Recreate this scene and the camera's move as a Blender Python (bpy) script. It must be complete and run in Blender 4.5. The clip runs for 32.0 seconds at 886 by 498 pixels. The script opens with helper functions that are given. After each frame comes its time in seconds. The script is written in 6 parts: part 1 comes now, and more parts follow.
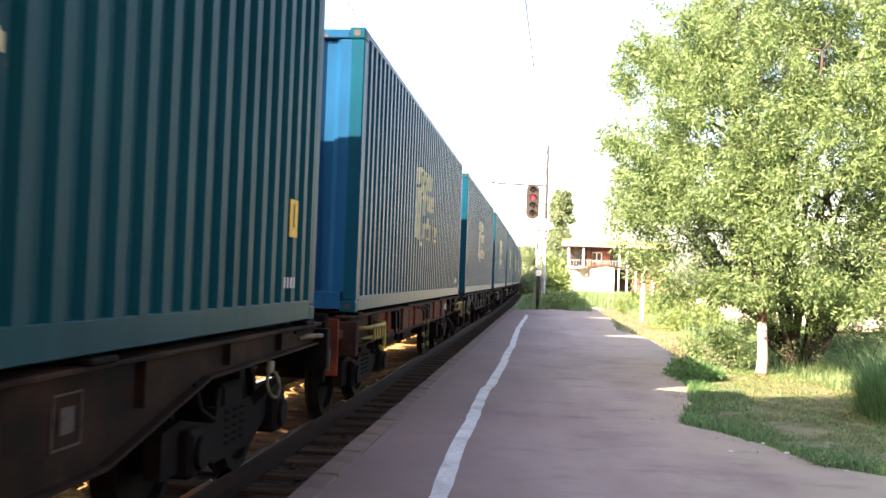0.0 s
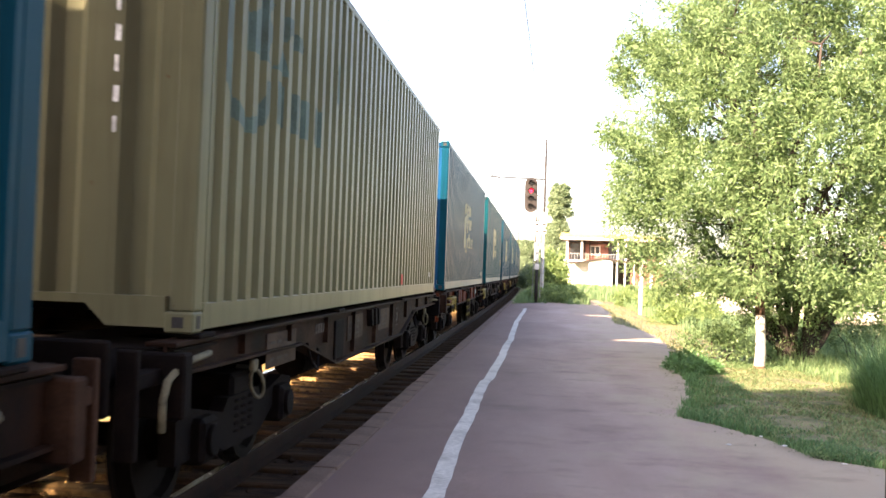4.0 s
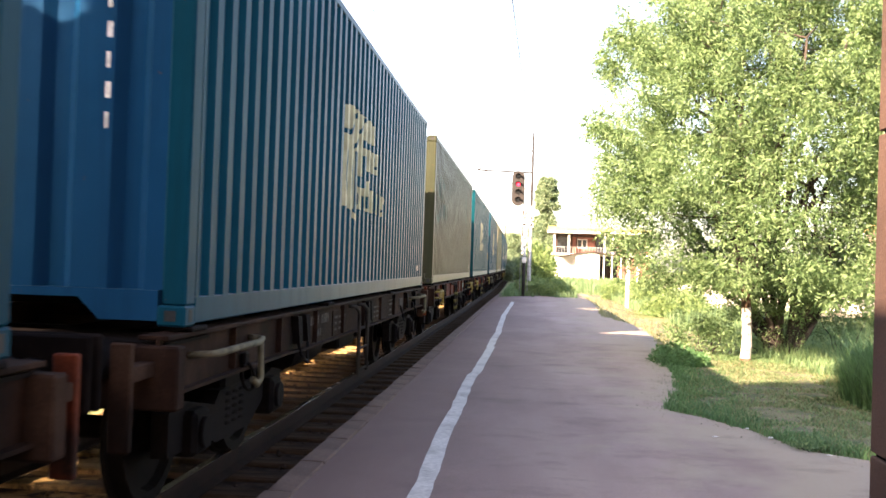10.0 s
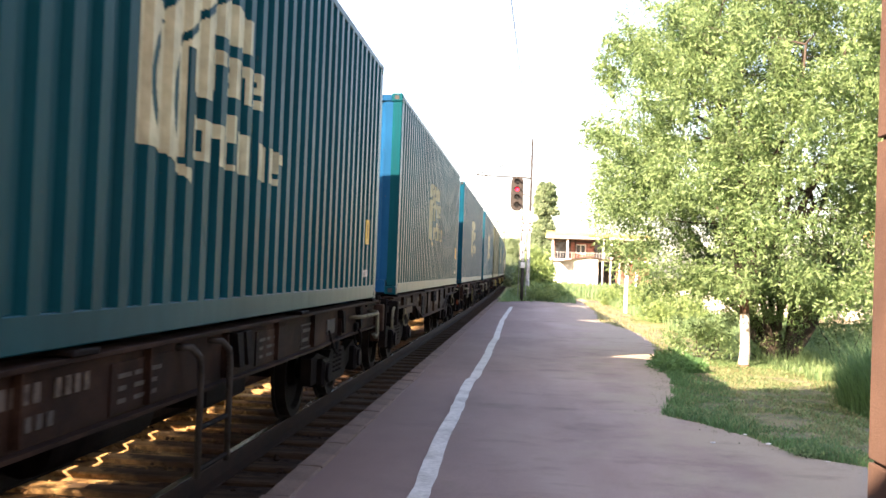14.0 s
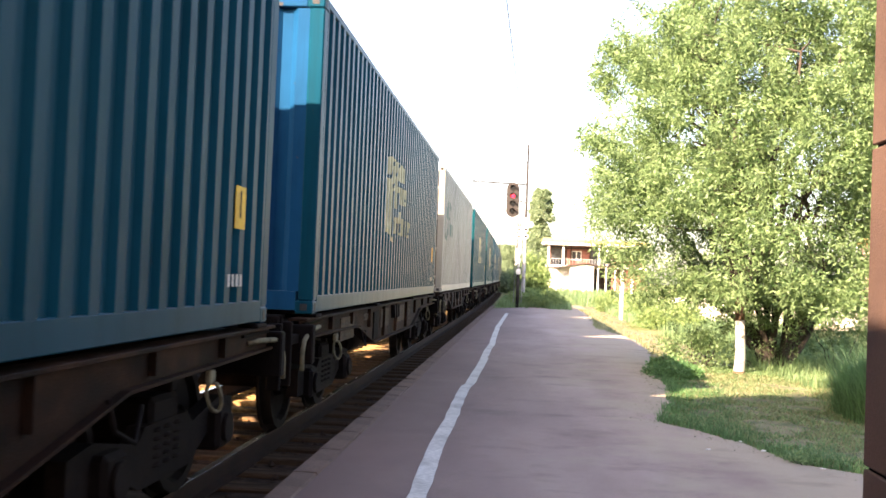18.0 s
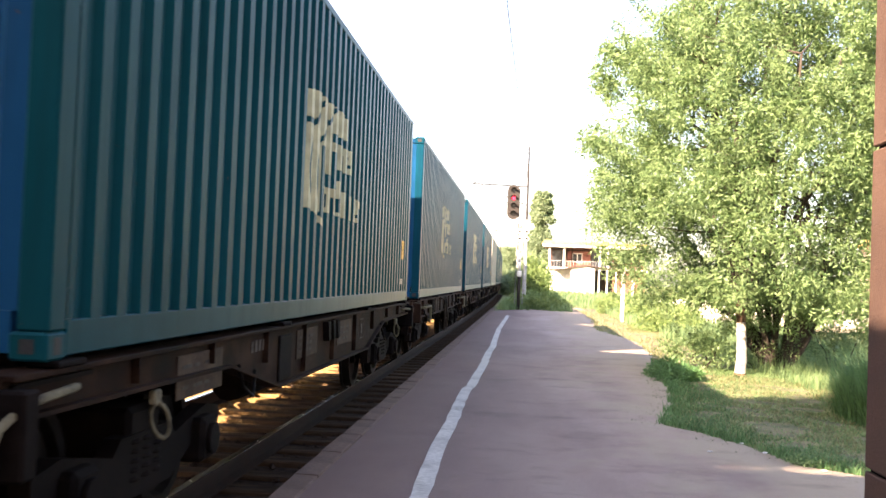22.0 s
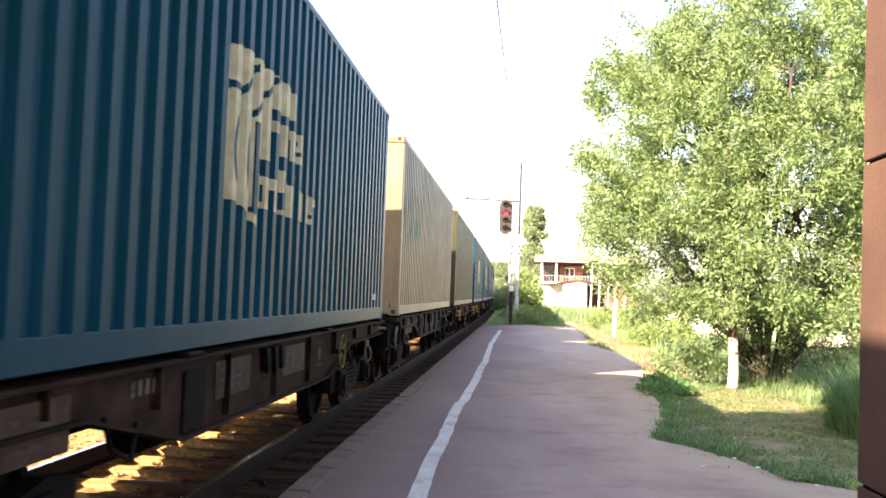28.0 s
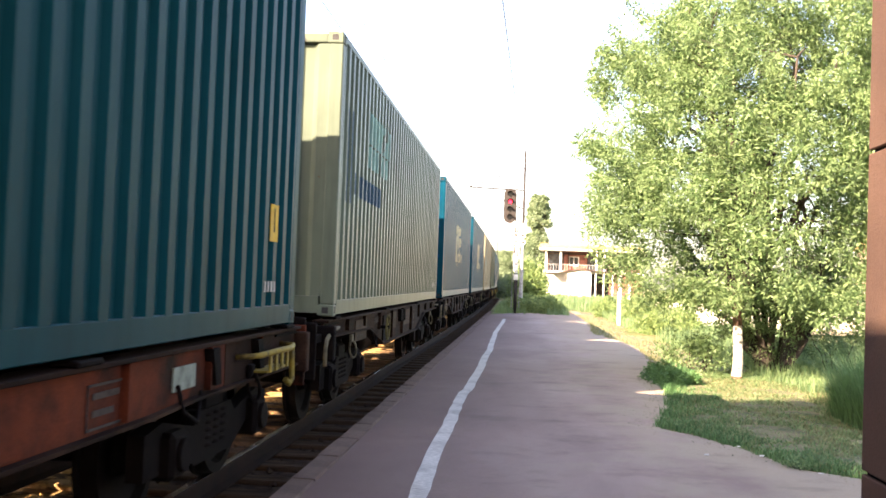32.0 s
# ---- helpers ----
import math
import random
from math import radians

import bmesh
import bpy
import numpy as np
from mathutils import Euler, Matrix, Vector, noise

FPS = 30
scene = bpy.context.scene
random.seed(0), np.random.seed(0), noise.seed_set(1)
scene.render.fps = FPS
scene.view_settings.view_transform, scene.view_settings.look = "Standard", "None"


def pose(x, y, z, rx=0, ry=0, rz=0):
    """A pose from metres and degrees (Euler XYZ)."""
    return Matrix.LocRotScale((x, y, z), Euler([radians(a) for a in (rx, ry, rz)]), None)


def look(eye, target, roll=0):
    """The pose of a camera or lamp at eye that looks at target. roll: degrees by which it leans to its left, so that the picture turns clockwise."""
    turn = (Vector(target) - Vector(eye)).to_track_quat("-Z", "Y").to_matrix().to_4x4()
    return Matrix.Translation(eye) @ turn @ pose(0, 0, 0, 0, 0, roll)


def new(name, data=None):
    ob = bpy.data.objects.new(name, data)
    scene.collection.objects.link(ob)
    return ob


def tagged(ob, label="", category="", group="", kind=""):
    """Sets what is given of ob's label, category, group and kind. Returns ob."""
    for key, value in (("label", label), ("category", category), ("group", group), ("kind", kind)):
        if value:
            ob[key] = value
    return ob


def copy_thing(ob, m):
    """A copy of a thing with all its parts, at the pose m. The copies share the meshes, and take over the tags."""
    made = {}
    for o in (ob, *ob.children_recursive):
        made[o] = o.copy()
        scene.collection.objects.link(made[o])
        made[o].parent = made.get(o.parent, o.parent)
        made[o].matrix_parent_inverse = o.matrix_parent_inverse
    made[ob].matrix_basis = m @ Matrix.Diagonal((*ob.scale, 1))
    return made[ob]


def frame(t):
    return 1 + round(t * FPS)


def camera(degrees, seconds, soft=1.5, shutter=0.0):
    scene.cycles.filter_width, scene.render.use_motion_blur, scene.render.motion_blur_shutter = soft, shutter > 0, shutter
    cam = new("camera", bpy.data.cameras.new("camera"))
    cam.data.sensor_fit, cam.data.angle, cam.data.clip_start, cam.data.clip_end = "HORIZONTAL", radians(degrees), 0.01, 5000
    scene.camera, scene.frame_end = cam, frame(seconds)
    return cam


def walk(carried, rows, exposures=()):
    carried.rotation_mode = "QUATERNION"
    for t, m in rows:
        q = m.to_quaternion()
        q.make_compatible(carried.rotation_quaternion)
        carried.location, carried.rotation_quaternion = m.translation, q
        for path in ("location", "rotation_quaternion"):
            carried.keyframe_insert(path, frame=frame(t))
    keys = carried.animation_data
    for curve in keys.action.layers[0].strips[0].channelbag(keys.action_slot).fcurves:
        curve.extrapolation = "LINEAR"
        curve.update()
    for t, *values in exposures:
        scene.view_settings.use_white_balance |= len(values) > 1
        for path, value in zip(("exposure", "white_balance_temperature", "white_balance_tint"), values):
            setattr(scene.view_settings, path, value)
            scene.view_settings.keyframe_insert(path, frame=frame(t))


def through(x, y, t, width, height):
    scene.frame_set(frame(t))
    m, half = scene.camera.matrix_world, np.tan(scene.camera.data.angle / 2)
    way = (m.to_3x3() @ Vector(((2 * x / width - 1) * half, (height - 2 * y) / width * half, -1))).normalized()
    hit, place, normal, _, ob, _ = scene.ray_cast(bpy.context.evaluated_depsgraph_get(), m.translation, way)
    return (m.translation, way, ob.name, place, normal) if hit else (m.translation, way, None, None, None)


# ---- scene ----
# Freight train rolling past a low platform in late-afternoon sun. +y runs along the track, x to the right.
EYE = (0.0, 0.0, 1.54)
cam = camera(47.705, 32.0, soft=1.6, shutter=0.12)


def view(yaw, pitch, roll):
    """Camera pose: degrees left of the track's direction, upward tilt, lean."""
    a, b = radians(yaw), radians(pitch)
    return look(EYE, (EYE[0] - math.sin(a) * math.cos(b), EYE[1] + math.cos(a) * math.cos(b), EYE[2] + math.sin(b)), roll)


walk(cam, [(t, view(a, b, c)) for t, a, b, c in (
    (0, 5.829, 1.547, 2.074), (0.5, 5.770, 1.383, 2.057), (1, 5.815, 1.261, 2.098),
    (1.5, 5.693, 1.231, 2.129), (2, 5.683, 1.251, 2.049), (2.5, 5.685, 1.176, 1.996),
    (3, 5.812, 1.240, 2.051), (3.5, 5.809, 1.142, 2.047), (5.5, 5.282, 1.397, 2.098),
    (6, 5.322, 1.256, 2.096), (6.5, 5.349, 0.931, 2.136), (7, 5.196, 0.877, 2.234),
    (7.5, 4.849, 0.860, 2.299), (8, 4.755, 0.965, 2.286), (8.5, 4.937, 0.878, 2.097),
    (9, 5.120, 0.822, 1.929), (9.5, 5.086, 0.789, 2.063), (10, 4.987, 0.839, 1.924),
    (10.5, 4.945, 0.908, 1.935), (11, 4.896, 0.970, 1.933), (11.5, 4.864, 0.977, 2.127),
    (12, 4.872, 1.071, 2.145), (12.5, 4.866, 1.112, 2.083), (13, 4.870, 1.166, 2.158),
    (13.5, 4.857, 1.107, 2.220), (14, 4.917, 1.117, 2.154), (14.5, 4.873, 1.258, 2.189),
    (16.5, 4.654, 1.312, 2.204), (17, 4.559, 1.271, 2.188), (17.5, 4.570, 1.364, 2.231),
    (18, 4.687, 1.481, 2.267), (18.5, 4.644, 1.552, 2.376), (19, 4.558, 1.781, 2.137),
    (19.5, 4.658, 2.055, 2.056), (20, 4.996, 2.184, 2.012), (20.5, 5.183, 2.041, 1.902),
    (21, 5.103, 2.049, 2.193), (21.5, 4.846, 1.804, 2.192), (22, 4.742, 1.610, 2.184),
    (22.5, 4.854, 1.451, 2.433), (23, 4.857, 1.562, 2.210), (23.5, 4.830, 1.724, 2.242),
    (24, 4.900, 1.623, 2.096), (24.5, 5.075, 1.709, 2.067), (25, 4.954, 1.645, 2.199),
    (25.5, 4.791, 1.738, 2.070), (27.5, 4.476, 2.457, 2.217), (28, 4.332, 2.477, 2.129),
    (28.5, 4.269, 2.317, 2.242), (29, 4.406, 2.290, 2.446), (29.5, 4.399, 2.227, 2.411),
    (30, 4.331, 2.152, 2.381), (30.5, 4.292, 2.111, 2.476), (31, 4.320, 1.909, 2.412),
    (31.5, 4.453, 1.786, 2.259), (32, 4.556, 1.825, 2.107))], exposures=[(0.0, 2.8, 7250, 24), (32.0, 2.8, 7250, 24)])

# ---- light: low sun from behind and across the track ----
LIGHT = Vector((0.937, 1.31, -0.78))
world = bpy.data.worlds.new("world")
scene.world = world
world.use_nodes = True
wn = world.node_tree.nodes
sky = wn.new("ShaderNodeTexSky")
sky.sky_type = 'NISHITA'
sky.sun_disc = False
sky.sun_elevation = math.atan2(0.78, math.hypot(0.937, 1.31))
sky.sun_rotation = math.atan2(-0.937, -1.31)
sky.dust_density = 2.0
sky.air_density = 1.0
wn["Background"].inputs["Strength"].default_value = 0.1
world.node_tree.links.new(sky.outputs[0], wn["Background"].inputs["Color"])
sun = new("sun", bpy.data.lights.new("sun", 'SUN'))
sun.data.energy = 5.0
sun.data.angle = radians(0.6)
sun.data.color = (1.0, 0.86, 0.66)
sun.matrix_world = look((-30, -40, 30), Vector((-30, -40, 30)) + LIGHT)

# ---- plan ----
RAIL_Z = 0.0
TRACK_X = -3.104
DECK = 1.14            # underside of the containers
BEND_Y, BEND = 30.0, 1.1e-4


def track(s):
    """Centre of the track and its heading (radians to the left) at s metres."""
    d = max(0.0, s - BEND_Y)
    return TRACK_X - BEND * d * d, s, 2 * BEND * d


def travelled(t):
    return 9.41 * t - 0.0068 * t * t


# ---- materials ----
def material(name):
    m = bpy.data.materials.new(name)
    m.use_nodes = True
    return m, m.node_tree.nodes, m.node_tree.links, m.node_tree.nodes["Principled BSDF"]


def noise_node(n, l, scale, detail=4.0, vec=None, rough=0.55):
    k = n.new("ShaderNodeTexNoise")
    k.inputs["Scale"].default_value = scale
    k.inputs["Detail"].default_value = detail
    k.inputs["Roughness"].default_value = rough
    if vec is not None:
        l.new(vec, k.inputs["Vector"])
    return k


def ramp(n, l, fac, stops):
    r = n.new("ShaderNodeValToRGB")
    e = r.color_ramp.elements
    while len(e) < len(stops):
        e.new(0.5)
    for k, (p, c) in zip(e, stops):
        k.position, k.color = p, (*c, 1) if len(c) == 3 else c
    l.new(fac, r.inputs[0])
    return r


def mixed(n, l, fac, a, b, mode='MIX'):
    m = n.new("ShaderNodeMix")
    m.data_type, m.blend_type = 'RGBA', mode
    if hasattr(fac, "links"):
        l.new(fac, m.inputs[0])
    else:
        m.inputs[0].default_value = fac
    for v, i in ((a, 6), (b, 7)):
        if hasattr(v, "links"):
            l.new(v, m.inputs[i])
        else:
            m.inputs[i].default_value = (*v, 1)
    return m.outputs[2]


def bump(n, l, b, height, strength, dist=0.01):
    k = n.new("ShaderNodeBump")
    k.inputs["Strength"].default_value = strength
    k.inputs["Distance"].default_value = dist
    l.new(height, k.inputs["Height"])
    l.new(k.outputs[0], b.inputs["Normal"])


def coords(n, l, scale=(1, 1, 1), kind="Object"):
    t, m = n.new("ShaderNodeTexCoord"), n.new("ShaderNodeMapping")
    m.inputs["Scale"].default_value = scale
    l.new(t.outputs[kind], m.inputs["Vector"])
    return m.outputs[0]


def worn(name, base, dark, light=None, scale=3.0, rough=0.6, metal=0.0, relief=0.15, spots=0.62, grain=60.0, stretch=(1, 1, 1), spec=0.25):
    """A surface with broad stains, fine grain and a little relief."""
    m, n, l, b = material(name)
    v = coords(n, l, stretch)
    big = noise_node(n, l, scale, 5, v)
    small = noise_node(n, l, grain, 3, v)
    light = light or tuple(min(1, c * 1.25) for c in base)
    c1 = ramp(n, l, big.outputs[0], [(0.32, dark), (0.5, base), (spots + 0.1, light)])
    c2 = ramp(n, l, small.outputs[0], [(0.3, (0.72, 0.72, 0.72)), (0.7, (1.15, 1.15, 1.15))])
    l.new(mixed(n, l, 0.8, c1.outputs[0], c2.outputs[0], 'MULTIPLY'), b.inputs["Base Color"])
    r = n.new("ShaderNodeMapRange")
    r.inputs[3].default_value, r.inputs[4].default_value = rough - 0.12, rough + 0.15
    l.new(big.outputs[0], r.inputs[0])
    l.new(r.outputs[0], b.inputs["Roughness"])
    b.inputs["Metallic"].default_value = metal
    b.inputs["Specular IOR Level"].default_value = spec
    bump(n, l, b, small.outputs[0], relief)
    return m


def container_paint(name, base, rust=0.5, streak=(0.55, 0.5, 0.42)):
    """Corrugated steel paint: faded patches, vertical dirt runs, specks of rust."""
    m, n, l, b = material(name)
    v = coords(n, l)
    vs = coords(n, l, (5.0, 5.0, 0.35))
    fade = noise_node(n, l, 0.7, 4, v)
    runs = noise_node(n, l, 1.6, 5, vs, 0.65)
    speck = noise_node(n, l, 9.0, 6, v, 0.7)
    grain = noise_node(n, l, 90.0, 2, v)
    pale = tuple(1.12 * c + 0.002 for c in base)
    deep = tuple(0.72 * c for c in base)
    c = ramp(n, l, fade.outputs[0], [(0.3, deep), (0.5, base), (0.75, pale)]).outputs[0]
    f = ramp(n, l, runs.outputs[0], [(0.5, (0, 0, 0)), (0.78, (0.6, 0.6, 0.6))]).outputs[0]
    c = mixed(n, l, f, c, tuple(0.006 * k + 0.6 * q for k, q in zip(streak, base)))
    g = ramp(n, l, speck.outputs[0], [(0.7 - 0.04 * rust, (0, 0, 0)), (0.76, (0.85, 0.85, 0.85))]).outputs[0]
    c = mixed(n, l, g, c, (0.11, 0.045, 0.02))
    l.new(c, b.inputs["Base Color"])
    r = n.new("ShaderNodeMapRange")
    r.inputs[3].default_value, r.inputs[4].default_value = 0.32, 0.45
    l.new(runs.outputs[0], r.inputs[0])
    l.new(r.outputs[0], b.inputs["Roughness"])
    # gloss only at a glancing view, standing in for glare over the far sides
    lw, gloss = n.new("ShaderNodeLayerWeight"), n.new("ShaderNodeMapRange")
    lw.inputs["Blend"].default_value = 0.5
    for i, q in ((1, 0.78), (2, 0.96), (3, 0.05), (4, 0.22)):
        gloss.inputs[i].default_value = q
    l.new(lw.outputs["Facing"], gloss.inputs[0])
    l.new(gloss.outputs[0], b.inputs["Specular IOR Level"])
    b.inputs["Specular Tint"].default_value = (*(0.35 + 0.65 * q / max(base) for q in base), 1)
    bump(n, l, b, grain.outputs[0], 0.05)
    return m


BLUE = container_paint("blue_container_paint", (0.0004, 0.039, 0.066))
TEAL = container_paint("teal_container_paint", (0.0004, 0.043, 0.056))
# Brighter blue, also for end walls: the sun on them is put into the paint.
BRIGHT = container_paint("bright_blue_and_sunlit_end_paint", (0.005, 0.052, 0.125))
OLIVE = container_paint("olive_container_paint", (0.039, 0.043, 0.026), 1.4)
BEIGE = container_paint("beige_container_paint", (0.2, 0.165, 0.11), 1.0)
SAGE = container_paint("sage_container_paint", (0.105, 0.132, 0.1), 0.8)
GREY = container_paint("pale_grey_container_paint", (0.3, 0.29, 0.25), 0.5)
LOGO = worn("cream_lettering_paint", (0.44, 0.4, 0.25), (0.33, 0.28, 0.16), scale=2.0, rough=0.55, relief=0.02, grain=9.0)
LOGO_GREEN = worn("faded_green_lettering_paint", (0.13, 0.2, 0.17), (0.16, 0.18, 0.14), scale=3.0, rough=0.6, relief=0.03)
LOGO_PALE = worn("pale_sea_green_lettering_paint", (0.16, 0.3, 0.26), (0.14, 0.23, 0.2), scale=3.0, rough=0.6, relief=0.03)
LOGO_DARK = worn("dark_blue_lettering_paint", (0.015, 0.055, 0.095), (0.03, 0.07, 0.1), scale=3.0, rough=0.6, relief=0.03)
DULL_YELLOW = worn("dull_yellow_handwheel_paint", (0.12, 0.1, 0.035), (0.04, 0.033, 0.018), scale=9, rough=0.7, spec=0.1)
LOGO_OLIVE = worn("faint_green_lettering_paint", (0.065, 0.105, 0.088), (0.048, 0.065, 0.047), scale=3.0, rough=0.6, relief=0.03)
FADED_WHITE = worn("faded_white_stencil", (0.36, 0.36, 0.34), (0.2, 0.2, 0.19), scale=9.0, rough=0.6, relief=0.03)
RED_PAINT = worn("red_label_paint", (0.4, 0.03, 0.02), (0.25, 0.02, 0.015), scale=9.0, rough=0.6, relief=0.03)
KHAKI = container_paint("khaki_container_paint", (0.13, 0.128, 0.076), 0.9)
AZURE = container_paint("azure_container_paint", (0.0008, 0.045, 0.075))
WHITE_MARK = worn("white_stencil_paint", (0.75, 0.75, 0.72), (0.5, 0.5, 0.48), scale=9.0, rough=0.6, relief=0.03)
PLATE = worn("pale_grey_green_plate", (0.2, 0.23, 0.19), (0.1, 0.11, 0.09), scale=9, rough=0.7, relief=0.05)
FADED = worn("grimy_stencil_paint", (0.048, 0.038, 0.031), (0.018, 0.013, 0.011), scale=12, rough=0.8, relief=0.05)
TAG = worn("yellow_plate_paint", (0.6, 0.35, 0.015), (0.42, 0.23, 0.015), scale=6.0, rough=0.5, relief=0.03)
RUBBER = worn("black_door_seal", (0.02, 0.02, 0.022), (0.012, 0.012, 0.012), rough=0.75)
ROD = worn("galvanised_lock_rod", (0.42, 0.43, 0.42), (0.25, 0.22, 0.18), rough=0.45, metal=0.7, scale=8)
WAGON = worn("grey_brown_wagon_steel", (0.018, 0.0085, 0.0052), (0.004, 0.0026, 0.002), (0.048, 0.026, 0.016), scale=2.2, rough=0.75, relief=0.3, stretch=(1, 1, 1.6), spec=0.06)
WAGON_RED = worn("orange_red_wagon_steel", (0.085, 0.02, 0.0095), (0.012, 0.006, 0.0045), (0.15, 0.034, 0.014), scale=3.2, rough=0.75, relief=0.25, spec=0.08)
WAGON_BROWN = worn("rust_brown_wagon_steel", (0.021, 0.0105, 0.007), (0.005, 0.003, 0.0025), (0.055, 0.03, 0.019), scale=1.9, rough=0.8, relief=0.3, spec=0.06)
DULL_RAIL = worn("grimy_cream_handrail_paint", (0.13, 0.115, 0.075), (0.045, 0.038, 0.028), scale=8, rough=0.75, spec=0.1)
PIPE = worn("grimy_dark_pipe_steel", (0.035, 0.03, 0.025), (0.015, 0.012, 0.01), scale=8, rough=0.75, spec=0.1)
GRIMY_WHITE = worn("worn_white_number_paint", (0.085, 0.068, 0.056), (0.02, 0.015, 0.012), scale=14, rough=0.8, relief=0.05, spec=0.1)
# Near-black: the deep shade under the wagons is put into these two colours.
UNDER = worn("shade_dark_running_gear_steel", (0.006, 0.0042, 0.0038), (0.003, 0.002, 0.002), (0.013, 0.009, 0.0075), scale=5, rough=0.8, relief=0.3, spec=0.06)
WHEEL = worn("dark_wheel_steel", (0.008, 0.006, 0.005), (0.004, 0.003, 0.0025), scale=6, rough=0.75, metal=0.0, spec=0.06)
YELLOW = worn("chipped_yellow_paint", (0.24, 0.17, 0.025), (0.06, 0.045, 0.018), scale=7, rough=0.6)
RAIL_SIDE = worn("rusty_rail_steel", (0.026, 0.015, 0.011), (0.014, 0.009, 0.007), scale=3, rough=0.8, relief=0.3, spec=0.06)
RAIL_TOP = worn("polished_rail_steel", (0.62, 0.6, 0.58), (0.45, 0.42, 0.4), scale=6, rough=0.22, metal=1.0, relief=0.02)
KERB = worn("rough_concrete_kerb", (0.13, 0.083, 0.064), (0.08, 0.05, 0.038), scale=2.5, rough=0.9, relief=0.5)
CONCRETE = worn("pale_concrete", (0.56, 0.52, 0.46), (0.4, 0.37, 0.32), scale=3, rough=0.85, relief=0.35)
LINE = worn("worn_white_line_paint", (0.56, 0.53, 0.48), (0.4, 0.37, 0.33), (0.62, 0.59, 0.54), scale=2.5, rough=0.8, relief=0.3, spots=0.7, grain=25)
WALL_PAINT = worn("brown_rendered_wall", (0.085, 0.05, 0.036), (0.06, 0.035, 0.027), scale=1.6, rough=0.85, relief=0.35, grain=120)
SOIL = worn("dry_trodden_soil", (0.3, 0.24, 0.15), (0.17, 0.14, 0.085), (0.4, 0.34, 0.22), scale=1.1, rough=0.95, relief=0.7, grain=25)
OCHRE = worn("sunbaked_ochre_gravel", (0.5, 0.3, 0.12), (0.26, 0.15, 0.065), (0.62, 0.4, 0.17), scale=2.2, rough=0.95, relief=0.7, grain=30)
VERGE_SOIL = worn("straw_strewn_verge", (0.17, 0.165, 0.095), (0.08, 0.1, 0.045), (0.28, 0.25, 0.15), scale=2.6, rough=0.95, relief=0.8, grain=35)
PANEL = worn("worn_brown_panel_steel", (0.055, 0.036, 0.025), (0.022, 0.015, 0.011), (0.095, 0.066, 0.045), scale=4, rough=0.75, relief=0.2, spec=0.1)
HOUSE_WHITE = worn("greying_house_plaster", (0.6, 0.58, 0.54), (0.46, 0.44, 0.4), scale=0.8, rough=0.9)
PLASTER = worn("white_plaster", (0.78, 0.76, 0.72), (0.62, 0.6, 0.56), scale=0.8, rough=0.9)
BRICK_RED = worn("red_brick_masonry", (0.2, 0.085, 0.065), (0.12, 0.05, 0.04), scale=2.5, rough=0.9)
STEEL_GREY = worn("grey_galvanised_steel", (0.34, 0.34, 0.33), (0.22, 0.2, 0.18), scale=4, rough=0.55, metal=0.4)
BLACK = worn("matt_black_enamel", (0.02, 0.02, 0.021), (0.012, 0.012, 0.012), scale=6, rough=0.55)
HEAD = worn("weathered_signal_housing", (0.024, 0.02, 0.018), (0.014, 0.012, 0.011), scale=5, rough=0.7)
BARK = worn("grey_brown_bark", (0.06, 0.048, 0.038), (0.026, 0.02, 0.016), scale=9, rough=0.95, relief=0.9, stretch=(1, 1, 0.3))
RED_BARK = worn("reddish_brown_bark", (0.12, 0.07, 0.045), (0.06, 0.035, 0.025), scale=9, rough=0.95, relief=0.9, stretch=(1, 1, 0.3))
LIMEWASH = worn("flaking_limewash_on_bark", (0.42, 0.385, 0.34), (0.2, 0.165, 0.13), (0.5, 0.47, 0.42), scale=6, rough=0.95, relief=0.8)
DARK_WOOD = worn("dark_brown_timber", (0.05, 0.032, 0.024), (0.025, 0.017, 0.013), scale=3, rough=0.85)
ROOF_TILE = worn("ochre_roof_edge", (0.55, 0.36, 0.12), (0.36, 0.23, 0.09), scale=2, rough=0.85)
DARK_GLASS = worn("dark_window_glass", (0.03, 0.035, 0.04), (0.02, 0.02, 0.025), rough=0.15)
CABLE = worn("oxidised_wire", (0.06, 0.06, 0.06), (0.04, 0.04, 0.04), rough=0.5, metal=0.5)


